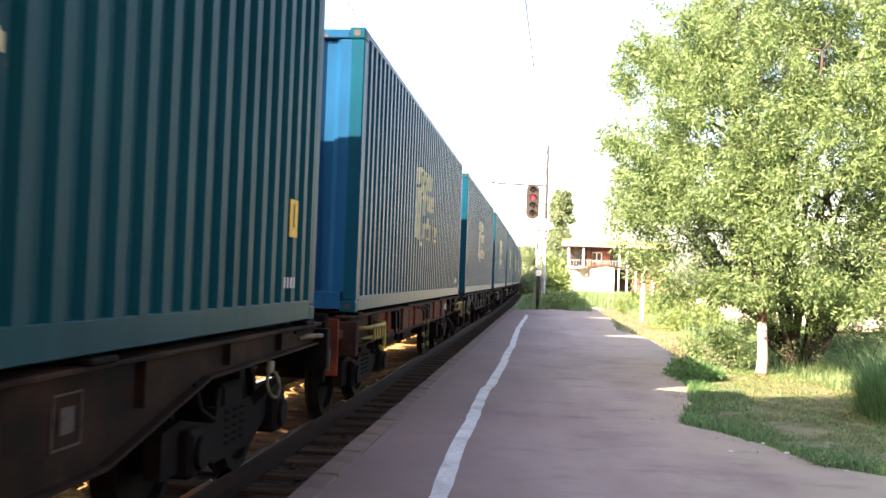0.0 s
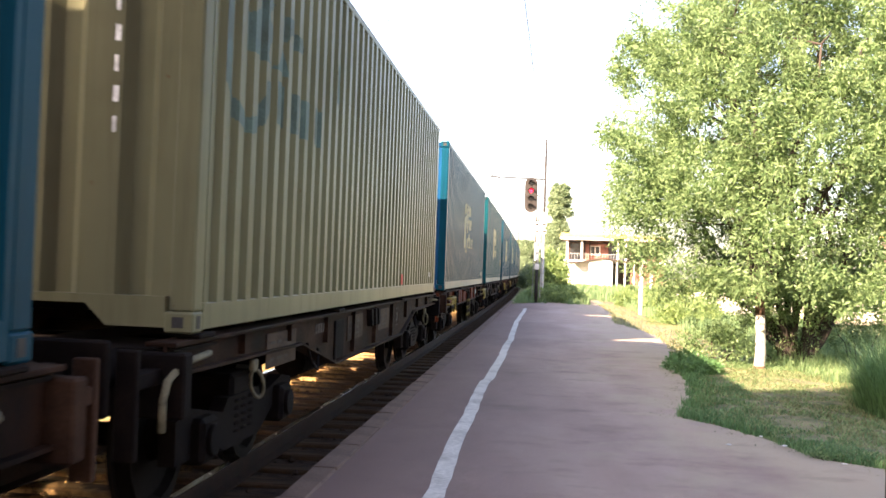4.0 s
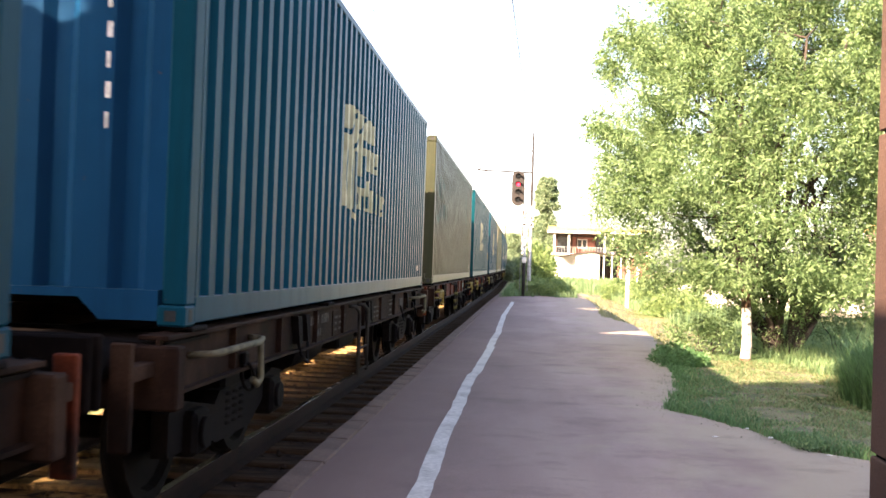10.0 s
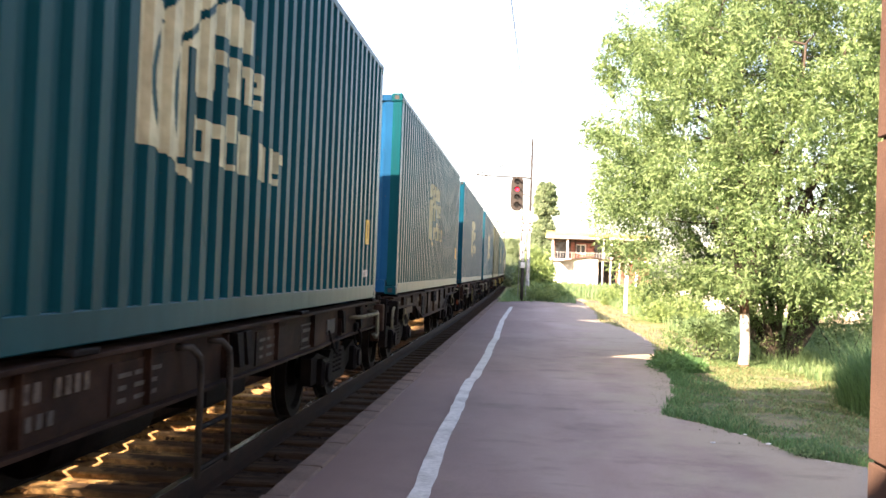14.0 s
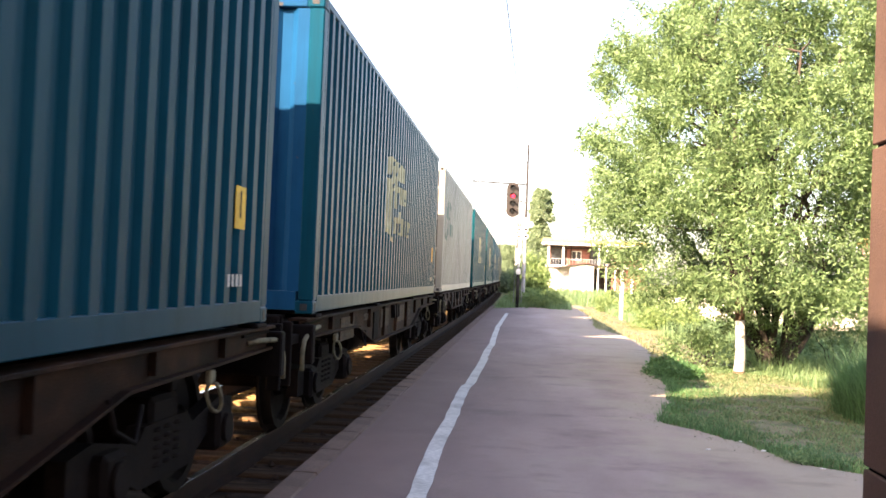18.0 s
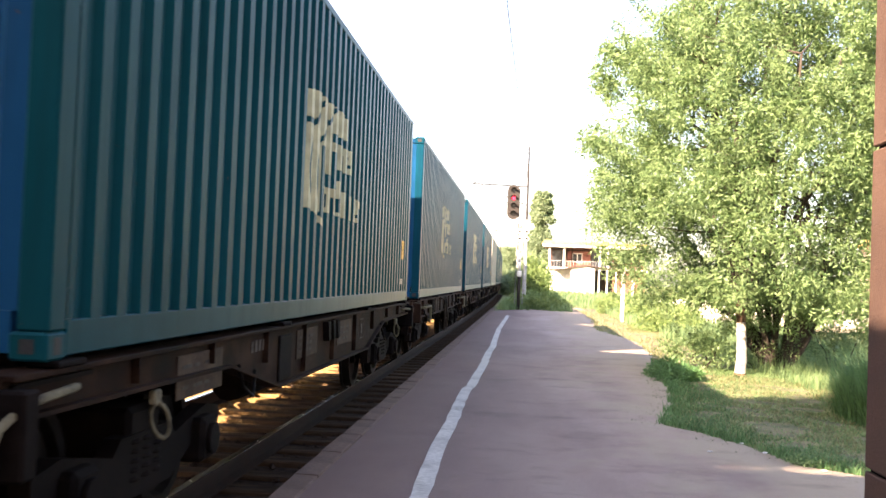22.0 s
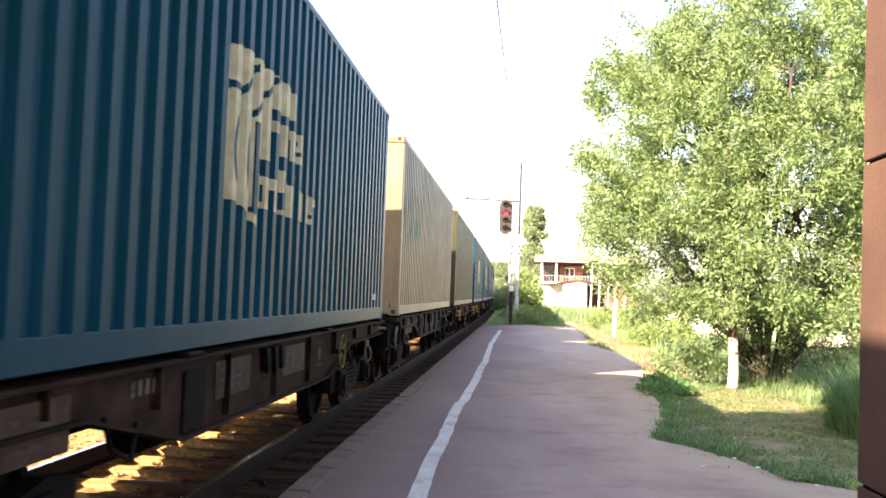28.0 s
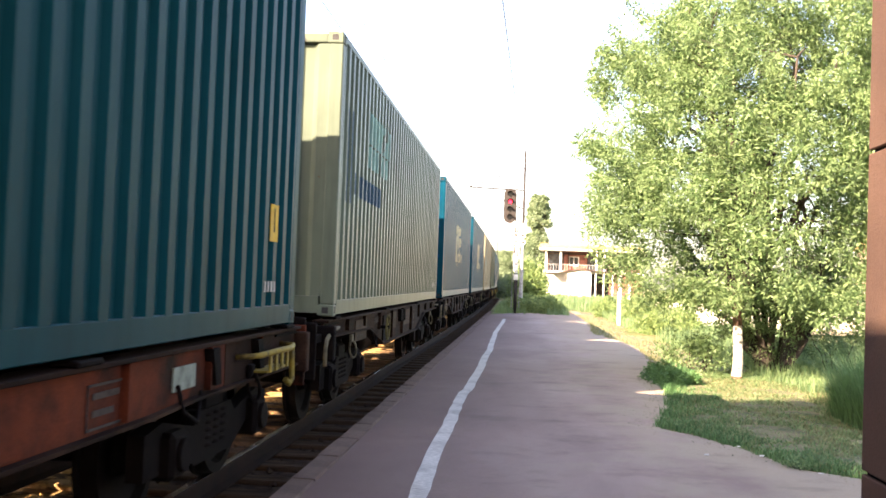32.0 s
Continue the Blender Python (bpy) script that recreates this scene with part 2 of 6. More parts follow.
def asphalt_material():
    m, n, l, b = material("worn_asphalt")
    v = coords(n, l)
    vb = coords(n, l, (0.5, 0.16, 1))
    big = noise_node(n, l, 1.2, 6, vb, 0.6)
    mid = noise_node(n, l, 2.6, 5, v, 0.6)
    fine = noise_node(n, l, 140, 2, v)
    c = ramp(n, l, big.outputs[0], [(0.3, (0.23, 0.165, 0.148)), (0.52, (0.34, 0.252, 0.222)), (0.72, (0.42, 0.33, 0.285))]).outputs[0]
    c = mixed(n, l, ramp(n, l, mid.outputs[0], [(0.56, (0, 0, 0)), (0.75, (0.7, 0.7, 0.7))]).outputs[0], c, (0.25, 0.2, 0.155))
    # trodden-in earth toward the verge, oily stains elsewhere
    sep = n.new("ShaderNodeSeparateXYZ")
    l.new(v, sep.inputs[0])
    earth = n.new("ShaderNodeMapRange")
    earth.inputs[1].default_value, earth.inputs[2].default_value = 0.2, 3.0
    l.new(sep.outputs[0], earth.inputs[0])
    blot = noise_node(n, l, 0.9, 6, v, 0.65)
    add = n.new("ShaderNodeMath")
    add.operation = 'MULTIPLY_ADD'
    l.new(earth.outputs[0], add.inputs[0])
    add.inputs[1].default_value = 0.52
    l.new(blot.outputs[0], add.inputs[2])
    c = mixed(n, l, ramp(n, l, add.outputs[0], [(0.62, (0, 0, 0)), (0.82, (0.85, 0.85, 0.85))]).outputs[0], c, (0.36, 0.3, 0.225))
    oil = noise_node(n, l, 1.7, 5, coords(n, l, (0.55, 0.8, 1)), 0.65)
    c = mixed(n, l, ramp(n, l, oil.outputs[0], [(0.54, (0, 0, 0)), (0.72, (0.6, 0.6, 0.6))]).outputs[0], c, (0.12, 0.088, 0.08))
    # smooth red-brown darkening toward the track: shade beside the train, put into the colour
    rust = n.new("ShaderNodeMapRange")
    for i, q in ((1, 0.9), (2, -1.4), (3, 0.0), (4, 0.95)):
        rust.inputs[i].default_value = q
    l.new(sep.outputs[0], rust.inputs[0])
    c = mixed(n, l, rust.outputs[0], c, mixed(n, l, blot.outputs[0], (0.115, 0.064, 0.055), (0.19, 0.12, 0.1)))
    c = mixed(n, l, 0.7, c, ramp(n, l, fine.outputs[0], [(0.3, (0.7, 0.7, 0.7)), (0.7, (1.2, 1.2, 1.2))]).outputs[0], 'MULTIPLY')
    l.new(c, b.inputs["Base Color"])
    b.inputs["Roughness"].default_value = 0.88
    b.inputs["Specular IOR Level"].default_value = 0.3
    bump(n, l, b, fine.outputs[0], 0.4, 0.006)
    return m


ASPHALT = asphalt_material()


def shaded_to_sunlit(name, dark, base, light, edge, stretch=(1, 1, 1), scale=9.0):
    """Shade put into the colour toward the platform, dappled sunlit ochre past the given x, with a ragged change."""
    m, n, l, b = material(name)
    v = coords(n, l, stretch)
    big, fine = noise_node(n, l, scale, 5, v), noise_node(n, l, 60, 3, v)
    shaded_tone = ramp(n, l, big.outputs[0], [(0.32, dark), (0.5, base), (0.72, light)]).outputs[0]
    sunlit_tone = ramp(n, l, big.outputs[0], [(0.3, (0.13, 0.075, 0.035)), (0.45, (0.32, 0.19, 0.08)), (0.7, (0.46, 0.29, 0.12))]).outputs[0]
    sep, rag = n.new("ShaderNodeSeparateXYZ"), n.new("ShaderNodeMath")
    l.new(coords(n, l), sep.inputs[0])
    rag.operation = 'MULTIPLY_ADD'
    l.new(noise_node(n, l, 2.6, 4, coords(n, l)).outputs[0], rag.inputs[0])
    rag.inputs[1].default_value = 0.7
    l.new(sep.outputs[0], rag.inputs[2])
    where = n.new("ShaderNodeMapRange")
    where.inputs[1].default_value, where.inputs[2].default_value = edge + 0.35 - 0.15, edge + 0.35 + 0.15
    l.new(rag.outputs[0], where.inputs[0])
    dapple = ramp(n, l, noise_node(n, l, 4.2, 4, coords(n, l), 0.6).outputs[0], [(0.5, (0, 0, 0)), (0.6, (0.9, 0.9, 0.9))]).outputs[0]
    c = mixed(n, l, where.outputs[0], mixed(n, l, dapple, sunlit_tone, shaded_tone), shaded_tone)
    c = mixed(n, l, 0.8, c, ramp(n, l, fine.outputs[0], [(0.3, (0.7, 0.7, 0.7)), (0.7, (1.15, 1.15, 1.15))]).outputs[0], 'MULTIPLY')
    l.new(c, b.inputs["Base Color"])
    b.inputs["Roughness"].default_value = 0.93
    b.inputs["Specular IOR Level"].default_value = 0.06
    bump(n, l, b, fine.outputs[0], 0.6)
    return m


# Sun and shade under the train are painted into both of these colours.
BALLAST = shaded_to_sunlit("shade_dark_ballast_to_sunlit_ochre", (0.014, 0.009, 0.007), (0.036, 0.023, 0.017), (0.07, 0.046, 0.032), -3.05)
SLEEPER = shaded_to_sunlit("weathered_shaded_to_sunlit_sleeper", (0.02, 0.012, 0.008), (0.055, 0.034, 0.021), (0.09, 0.06, 0.04), -0.1, (0.3, 2, 2), 4.0)


def leaf_material(name, dark, light, through=0.45):
    m, n, l, b = material(name)
    g = n.new("ShaderNodeNewGeometry")
    c = ramp(n, l, g.outputs["Random Per Island"], [(0.0, dark), (0.6, tuple((a + 2 * q) / 3 for a, q in zip(dark, light))), (1.0, light)]).outputs[0]
    l.new(c, b.inputs["Base Color"])
    b.inputs["Roughness"].default_value = 0.55
    b.inputs["Specular IOR Level"].default_value = 0.3
    t, mix = n.new("ShaderNodeBsdfTranslucent"), n.new("ShaderNodeMixShader")
    l.new(mixed(n, l, 0.6, c, (0.26, 0.375, 0.155)), t.inputs["Color"])
    mix.inputs[0].default_value = through
    l.new(b.outputs[0], mix.inputs[1])
    l.new(t.outputs[0], mix.inputs[2])
    l.new(mix.outputs[0], n["Material Output"].inputs[0])
    return m


WILLOW = leaf_material("willow_leaf", (0.028, 0.07, 0.02), (0.21, 0.3, 0.13), 0.37)
# Paled leaf green: the haze of distance is mixed into the colour.
POPLAR = leaf_material("hazy_poplar_leaf", (0.09, 0.14, 0.08), (0.22, 0.28, 0.17), 0.35)
BUSH = leaf_material("bush_leaf", (0.09, 0.15, 0.045), (0.25, 0.33, 0.12))
GRASS = leaf_material("fresh_grass_blade", (0.07, 0.14, 0.06), (0.25, 0.35, 0.16), 0.5)
DRY = leaf_material("dry_grass_blade", (0.15, 0.14, 0.07), (0.34, 0.31, 0.17))
DEEP_GRASS = leaf_material("deep_green_grass_blade", (0.03, 0.1, 0.03), (0.13, 0.26, 0.1), 0.4)


def meadow_material():
    m, n, l, b = material("meadow_ground")
    v = coords(n, l)
    a, c2 = noise_node(n, l, 0.35, 6, v, 0.65), noise_node(n, l, 6, 5, v, 0.7)
    c = ramp(n, l, a.outputs[0], [(0.35, (0.085, 0.12, 0.03)), (0.5, (0.16, 0.17, 0.06)), (0.66, (0.3, 0.25, 0.13))]).outputs[0]
    c = mixed(n, l, 0.8, c, ramp(n, l, c2.outputs[0], [(0.3, (0.6, 0.6, 0.6)), (0.7, (1.25, 1.25, 1.25))]).outputs[0], 'MULTIPLY')
    l.new(c, b.inputs["Base Color"])
    b.inputs["Roughness"].default_value = 0.95
    b.inputs["Specular IOR Level"].default_value = 0.2
    bump(n, l, b, c2.outputs[0], 0.8, 0.05)
    return m


MEADOW = meadow_material()


def lamp_material(name, colour, strength):
    m, n, l, b = material(name)
    b.inputs["Base Color"].default_value = (*colour, 1)
    b.inputs["Roughness"].default_value = 0.2
    b.inputs["Emission Color"].default_value = (*colour, 1)
    b.inputs["Emission Strength"].default_value = strength
    return m


RED_LAMP = lamp_material("lit_red_lens", (1.0, 0.02, 0.05), 1.0)
DEAD_LAMP = worn("unlit_dark_lens", (0.03, 0.03, 0.03), (0.02, 0.02, 0.02), rough=0.2)


# ---- mesh helpers ----
def box(bm, x0, x1, y0, y1, z0, z1, bevel=0.0):
    made = bmesh.ops.create_cube(bm, size=1.0)["verts"]
    for v in made:
        v.co = Vector(((x0 + x1) / 2 + v.co.x * (x1 - x0), (y0 + y1) / 2 + v.co.y * (y1 - y0), (z0 + z1) / 2 + v.co.z * (z1 - z0)))
    if bevel:
        edges = list({e for v in made for e in v.link_edges})
        bmesh.ops.bevel(bm, geom=edges, offset=bevel, segments=1, affect='EDGES', profile=0.5)
    return bm


def rod(bm, a, b, r0, r1=None, n=8, caps=True):
    """A round bar from a to b."""
    a, b = Vector(a), Vector(b)
    r1 = r0 if r1 is None else r1
    q = (b - a).to_track_quat('Z', 'Y')
    rings = []
    for p, r in ((a, r0), (b, r1)):
        rings.append([bm.verts.new(p + q @ Vector((r * math.cos(k * 2 * math.pi / n), r * math.sin(k * 2 * math.pi / n), 0))) for k in range(n)])
    for k in range(n):
        f = bm.faces.new((rings[0][k], rings[0][(k + 1) % n], rings[1][(k + 1) % n], rings[1][k]))
        f.smooth = n > 6
    if caps:
        bm.faces.new(rings[0][::-1])
        bm.faces.new(rings[1])
    return bm


def bar(bm, pts, r, n=6):
    """A bent round bar through the points."""
    pts = [Vector(p) for p in pts]
    rows, side = [], None
    for k, p in enumerate(pts):
        d = (pts[min(k + 1, len(pts) - 1)] - pts[max(k - 1, 0)]).normalized()
        side = (side or d.orthogonal()) if side is None else side
        side = side - d * side.dot(d)
        side = side.normalized() if side.length > 1e-4 else d.orthogonal().normalized()
        up = d.cross(side)
        rows.append([bm.verts.new(p + r * (math.cos(6.28319 * j / n) * side + math.sin(6.28319 * j / n) * up)) for j in range(n)])
    for a, b in zip(rows, rows[1:]):
        for j in range(n):
            bm.faces.new((a[j], a[(j + 1) % n], b[(j + 1) % n], b[j])).smooth = True
    bm.faces.new(rows[0][::-1])
    bm.faces.new(rows[-1])
    return bm


def prism(bm, outline, axis, lo, hi):
    """Extrudes a 2D outline along an axis ('x', 'y' or 'z')."""
    def put(p, w):
        return {'x': (w, p[0], p[1]), 'y': (p[0], w, p[1]), 'z': (p[0], p[1], w)}[axis]
    a = [bm.verts.new(put(p, lo)) for p in outline]
    b = [bm.verts.new(put(p, hi)) for p in outline]
    k = len(a)
    for i in range(k):
        bm.faces.new((a[i], a[(i + 1) % k], b[(i + 1) % k], b[i]))
    bm.faces.new(a[::-1])
    bm.faces.new(b)
    bmesh.ops.recalc_face_normals(bm, faces=bm.faces)
    return bm


def ring(bm, c, r, thick, axis, n=14, m=6):
    """A bent bar closed to a ring."""
    c = Vector(c)
    rows = []
    for k in range(n):
        a = 2 * math.pi * k / n
        row = []
        for q in range(m):
            e = 2 * math.pi * q / m
            u, w, h = (r + thick * math.cos(e)) * math.cos(a), (r + thick * math.cos(e)) * math.sin(a), thick * math.sin(e)
            row.append(bm.verts.new(c + Vector({'x': (h, u, w), 'y': (u, h, w), 'z': (u, w, h)}[axis])))
        rows.append(row)
    for k in range(n):
        for q in range(m):
            bm.faces.new((rows[k][q], rows[(k + 1) % n][q], rows[(k + 1) % n][(q + 1) % m], rows[k][(q + 1) % m])).smooth = True
    return bm


def part(name, bm, mat, parent=None, label=""):
    me = bpy.data.meshes.new(name)
    bm.to_mesh(me)
    bm.free()
    me.materials.append(mat)
    ob = new(name, me)
    ob.parent = parent
    return tagged(ob, label)


def raw(name, verts, faces, mat, parent=None, label="", smooth=False):
    me = bpy.data.meshes.new(name)
    me.from_pydata(verts, [], faces)
    me.materials.append(mat)
    if smooth:
        me.polygons.foreach_set("use_smooth", [True] * len(me.polygons))
    me.update()
    ob = new(name, me)
    ob.parent = parent
    return tagged(ob, label)


def nb():
    return bmesh.new()


def thing(name, label, category, group="", at=(0, 0, 0), rz=0, kind=""):
    ob = new(name)
    ob.empty_display_size = 0.2
    ob.matrix_basis = pose(*at, 0, 0, rz)
    return tagged(ob, label, category, group, kind)

# ---- ground, platform, track ----
def shift(y):
    return track(y)[0] - TRACK_X


def strip_mesh(name, us, ys, height, mat, kind="structure", jitter=0.0, parent=None):
    """A sheet that follows the track's bend: us across, ys along, height(u, y)."""
    verts = [(u + shift(y) + (random.uniform(-jitter, jitter) if jitter else 0), y, height(u, y)) for y in ys for u in us]
    k = len(us)
    faces = [(j * k + i, j * k + i + 1, (j + 1) * k + i + 1, (j + 1) * k + i) for j in range(len(ys) - 1) for i in range(k - 1)]
    ob = raw(name, verts, faces, mat, parent)
    return tagged(ob, kind=kind) if kind else ob


def ground_height(u, y):
    if u < -7.0:
        return -0.36
    if u < -5.1:
        return -0.32
    if u < -1.62:
        return -0.30
    if u < 3.6:
        return -0.03
    bumps = 0.05 * noise.noise((u * 0.35, y * 0.25, 0)) * min(1.0, (u - 3.6) / 2)
    return -0.03 + bumps


far_x = [-900, -300, -120, -60, -30, -18, -12, -9, -7.01, -6.99, -5.11, -5.09, -1.63, -1.61, 0, 1.5, 2.5, 3.6, 4.2, 5, 6, 7, 8, 10, 12, 15, 20, 28, 40, 60, 120, 300, 900]
far_y = [-300, -100, -40, -20, -10, -5] + list(range(0, 60, 2)) + list(range(60, 140, 8)) + [150, 170, 200, 240, 300, 400, 600, 900, 1500]
ground = strip_mesh("ground", far_x, far_y, ground_height, MEADOW)
tagged(ground, "uneven meadow ground with dry and green patches", "ground")

# verge edge: the asphalt's ragged right border, (y, x)
VERGE = [(-8, 3.4), (8.0, 3.3), (8.8, 3.05), (9.3, 2.5), (10.1, 2.3), (10.9, 1.95), (11.5, 1.62), (12.4, 1.8), (13.4, 2.0), (15.6, 2.27), (18.6, 2.35), (20, 2.6), (23, 2.93),
         (27.8, 3.05), (31, 2.75), (33.5, 2.42), (37, 2.6), (40.8, 2.8), (46, 2.95), (51, 2.95), (54, 2.98)]


def verge_x(y):
    x = float(np.interp(y, [p[0] for p in VERGE], [p[1] for p in VERGE]))
    return x + 0.12 * noise.noise((y * 1.7, 3.1, 0)) + 0.1 * noise.noise((y * 5.0, 9.1, 0)) + 0.05 * noise.noise((y * 13.0, 1.1, 0))


def build_platform():
    verts, faces = [], []
    ys = [-8 + 0.25 * k for k in range(int(62 / 0.25) + 1)]
    for y in ys:
        left, right = -1.495, verge_x(y)
        if y > 49:
            left = -1.495 + (y - 49) * 0.35 + 0.1 * noise.noise((y * 2.0, 0, 5))
        for k in range(9):
            x = left + (right - left) * k / 8
            sag = 0.006 * noise.noise((x * 0.9, y * 0.5, 2.0))
            edge = -0.02 if k == 8 else 0.0
            verts.append((x, y, sag + edge))
        verts.append((right + 0.05, y, -0.06))
    k = 10
    for j in range(len(ys) - 1):
        for i in range(k - 1):
            faces.append((j * k + i, j * k + i + 1, (j + 1) * k + i + 1, (j + 1) * k + i))
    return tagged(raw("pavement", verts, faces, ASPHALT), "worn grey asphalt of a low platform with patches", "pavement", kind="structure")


pavement = build_platform()

def build_verge():
    verts, faces = [], []
    ys = [8.0 + 0.3 * k for k in range(174)]
    for y in ys:
        x0 = verge_x(y) - 0.03
        w = (2.6 if y < 17 else 1.35) + 0.5 * noise.noise((y * 0.8, 4.4, 0)) + 0.25 * noise.noise((y * 2.9, 1.4, 0))
        for k in range(6):
            x = x0 + w * k / 5
            verts.append((x, y, -0.012 + 0.012 * noise.noise((x * 2, y * 2, 1)) - (0.05 if k in (0, 5) else 0)))
    for j in range(len(ys) - 1):
        for i in range(5):
            faces.append((j * 6 + i, j * 6 + i + 1, (j + 1) * 6 + i + 1, (j + 1) * 6 + i))
    return tagged(raw("verge", verts, faces, VERGE_SOIL, smooth=True), "dry straw-strewn verge beside the asphalt", "verge", kind="structure")


build_verge()

# path that goes on past the platform
path_y = list(range(54, 120, 3))
path = raw("path", [v for y in path_y for v in ((2.6 + 0.01 * (y - 54) + 0.1 * noise.noise((y * .3, 1, 1)), y, 0.0), (3.35 + 0.004 * (y - 54), y, 0.005))],
           [(2 * j, 2 * j + 1, 2 * j + 3, 2 * j + 2) for j in range(len(path_y) - 1)], SOIL)
tagged(path, "pale trodden earth path through the grass", "path", kind="structure")

# track bed with loose stones
bed_us = [TRACK_X + d for d in (-2.3, -1.9, -1.5, -1.1, -0.8, -0.5, 0, 0.5, 0.8, 1.1, 1.3, 1.47)]
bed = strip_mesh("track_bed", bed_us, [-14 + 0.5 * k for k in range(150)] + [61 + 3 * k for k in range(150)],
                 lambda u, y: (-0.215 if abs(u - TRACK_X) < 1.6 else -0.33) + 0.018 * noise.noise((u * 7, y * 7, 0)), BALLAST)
tagged(bed, "brown stone ballast bed under the track", "ballast")
side_strip = strip_mesh("trackside_soil", [TRACK_X - d for d in (9.0, 7.5, 6, 5, 4, 3, 2.25)], [-40 + 1.5 * k for k in range(130)],
                        lambda u, y: -0.27 + 0.04 * noise.noise((u * 1.2, y * 1.2, 4)) - (0.03 if u > TRACK_X - 2.3 else 0), OCHRE)
tagged(side_strip, "dry sunlit soil beside the track", "soil")


def scatter_stones():
    rng = np.random.default_rng(5)
    n = 9000
    y = rng.uniform(-3, 62, n) ** 1.0
    u = np.concatenate([rng.uniform(-1.5, 1.42, n * 2 // 3), rng.uniform(-4.2, -1.4, n - n * 2 // 3)])
    base = np.array([[1, 0, 0], [-1, 0, 0], [0, 1, 0], [0, -1, 0], [0, 0, 1], [0, 0, -1]], float)
    tri = np.array([[0, 2, 4], [2, 1, 4], [1, 3, 4], [3, 0, 4], [2, 0, 5], [1, 2, 5], [3, 1, 5], [0, 3, 5]])
    size = rng.uniform(0.016, 0.042, n)
    v = base[None] * rng.uniform(0.6, 1.2, (n, 6, 1)) * size[:, None, None]
    a = rng.uniform(0, 6.28, n)
    c, s = np.cos(a)[:, None], np.sin(a)[:, None]
    v = np.stack([v[..., 0] * c - v[..., 1] * s, v[..., 0] * s + v[..., 1] * c, v[..., 2] * 0.8], -1)
    d = np.maximum(0, y - BEND_Y)
    v += np.stack([TRACK_X + u - BEND * d * d, y, np.where(u < -1.7, -0.235, -0.2)], -1)[:, None]
    f = (tri[None] + 6 * np.arange(n)[:, None, None]).reshape(-1, 3)
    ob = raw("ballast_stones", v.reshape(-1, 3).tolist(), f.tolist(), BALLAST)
    return tagged(ob, "loose brown ballast stones between the sleepers", "stones", kind="stuff")


scatter_stones()


def rail_profile(top):
    if top:
        return [(-0.03, -0.0015), (0.03, -0.0015), (0.026, 0.0015), (-0.026, 0.0015)]
    return [(-0.075, -0.172), (0.075, -0.172), (0.075, -0.16), (0.012, -0.14), (0.012, -0.045), (0.036, -0.035), (0.036, -0.008), (0.03, -0.002), (-0.03, -0.002),
            (-0.036, -0.008), (-0.036, -0.035), (-0.012, -0.045), (-0.012, -0.14), (-0.075, -0.16)]


def build_rail(off):
    root = thing("rail", "worn steel rail with a polished running surface", "rail", "rails of the track", kind="structure")
    ys = [-16, 0, 15, 30] + [30 + 6 * k for k in range(1, 85)]
    for name, top, mat in (("rail_body", False, RAIL_SIDE), ("running_surface", True, RAIL_TOP)):
        prof = rail_profile(top)
        k = len(prof)
        verts = [(TRACK_X + shift(y) + off + p[0], y, RAIL_Z + p[1]) for y in ys for p in prof]
        faces = [(j * k + i, j * k + (i + 1) % k, (j + 1) * k + (i + 1) % k, (j + 1) * k + i) for j in range(len(ys) - 1) for i in range(k)]
        raw(name, verts, faces, mat, root)
    return root


build_rail(-0.7525)
build_rail(0.7525)

# white safety line, its edges worn
line_ys = [2 + 0.2 * k for k in range(206)]
line_verts = []
for y in line_ys:
    c = -0.715 + 0.03 * math.sin(y * 0.35) + 0.035 * noise.noise((y * 0.5, 0, 0)) + (0.03 if 14 < y < 19 else 0)
    w = 0.07 + 0.014 * noise.noise((y * 2.2, 7, 0))
    line_verts += [(c - w, y, 0.0095), (c + w, y, 0.0095)]
raw("line_marking", line_verts, [(2 * j, 2 * j + 1, 2 * j + 3, 2 * j + 2) for j in range(len(line_ys) - 1)], LINE)
tagged(bpy.data.objects["line_marking"], "worn wavering white safety line on the asphalt", "line", kind="structure")

# station wall beside the camera
wall = thing("wall_east", "brown rendered station wall with horizontal joints", "wall", kind="structure")
WX, WY = 1.215, 3.66
levels = [-0.03, 0.93, 2.06, 3.19, 4.32, 5.45, 6.58, 7.2]
for a, b in zip(levels, levels[1:]):
    part("wall_panel", box(nb(), WX, WX + 0.3, -1.0, WY, a, b - 0.014, 0.004), WALL_PAINT, wall)
part("wall_core", box(nb(), WX + 0.016, WX + 4.5, -0.99, WY - 0.014, -0.03, 7.15), UNDER, wall)


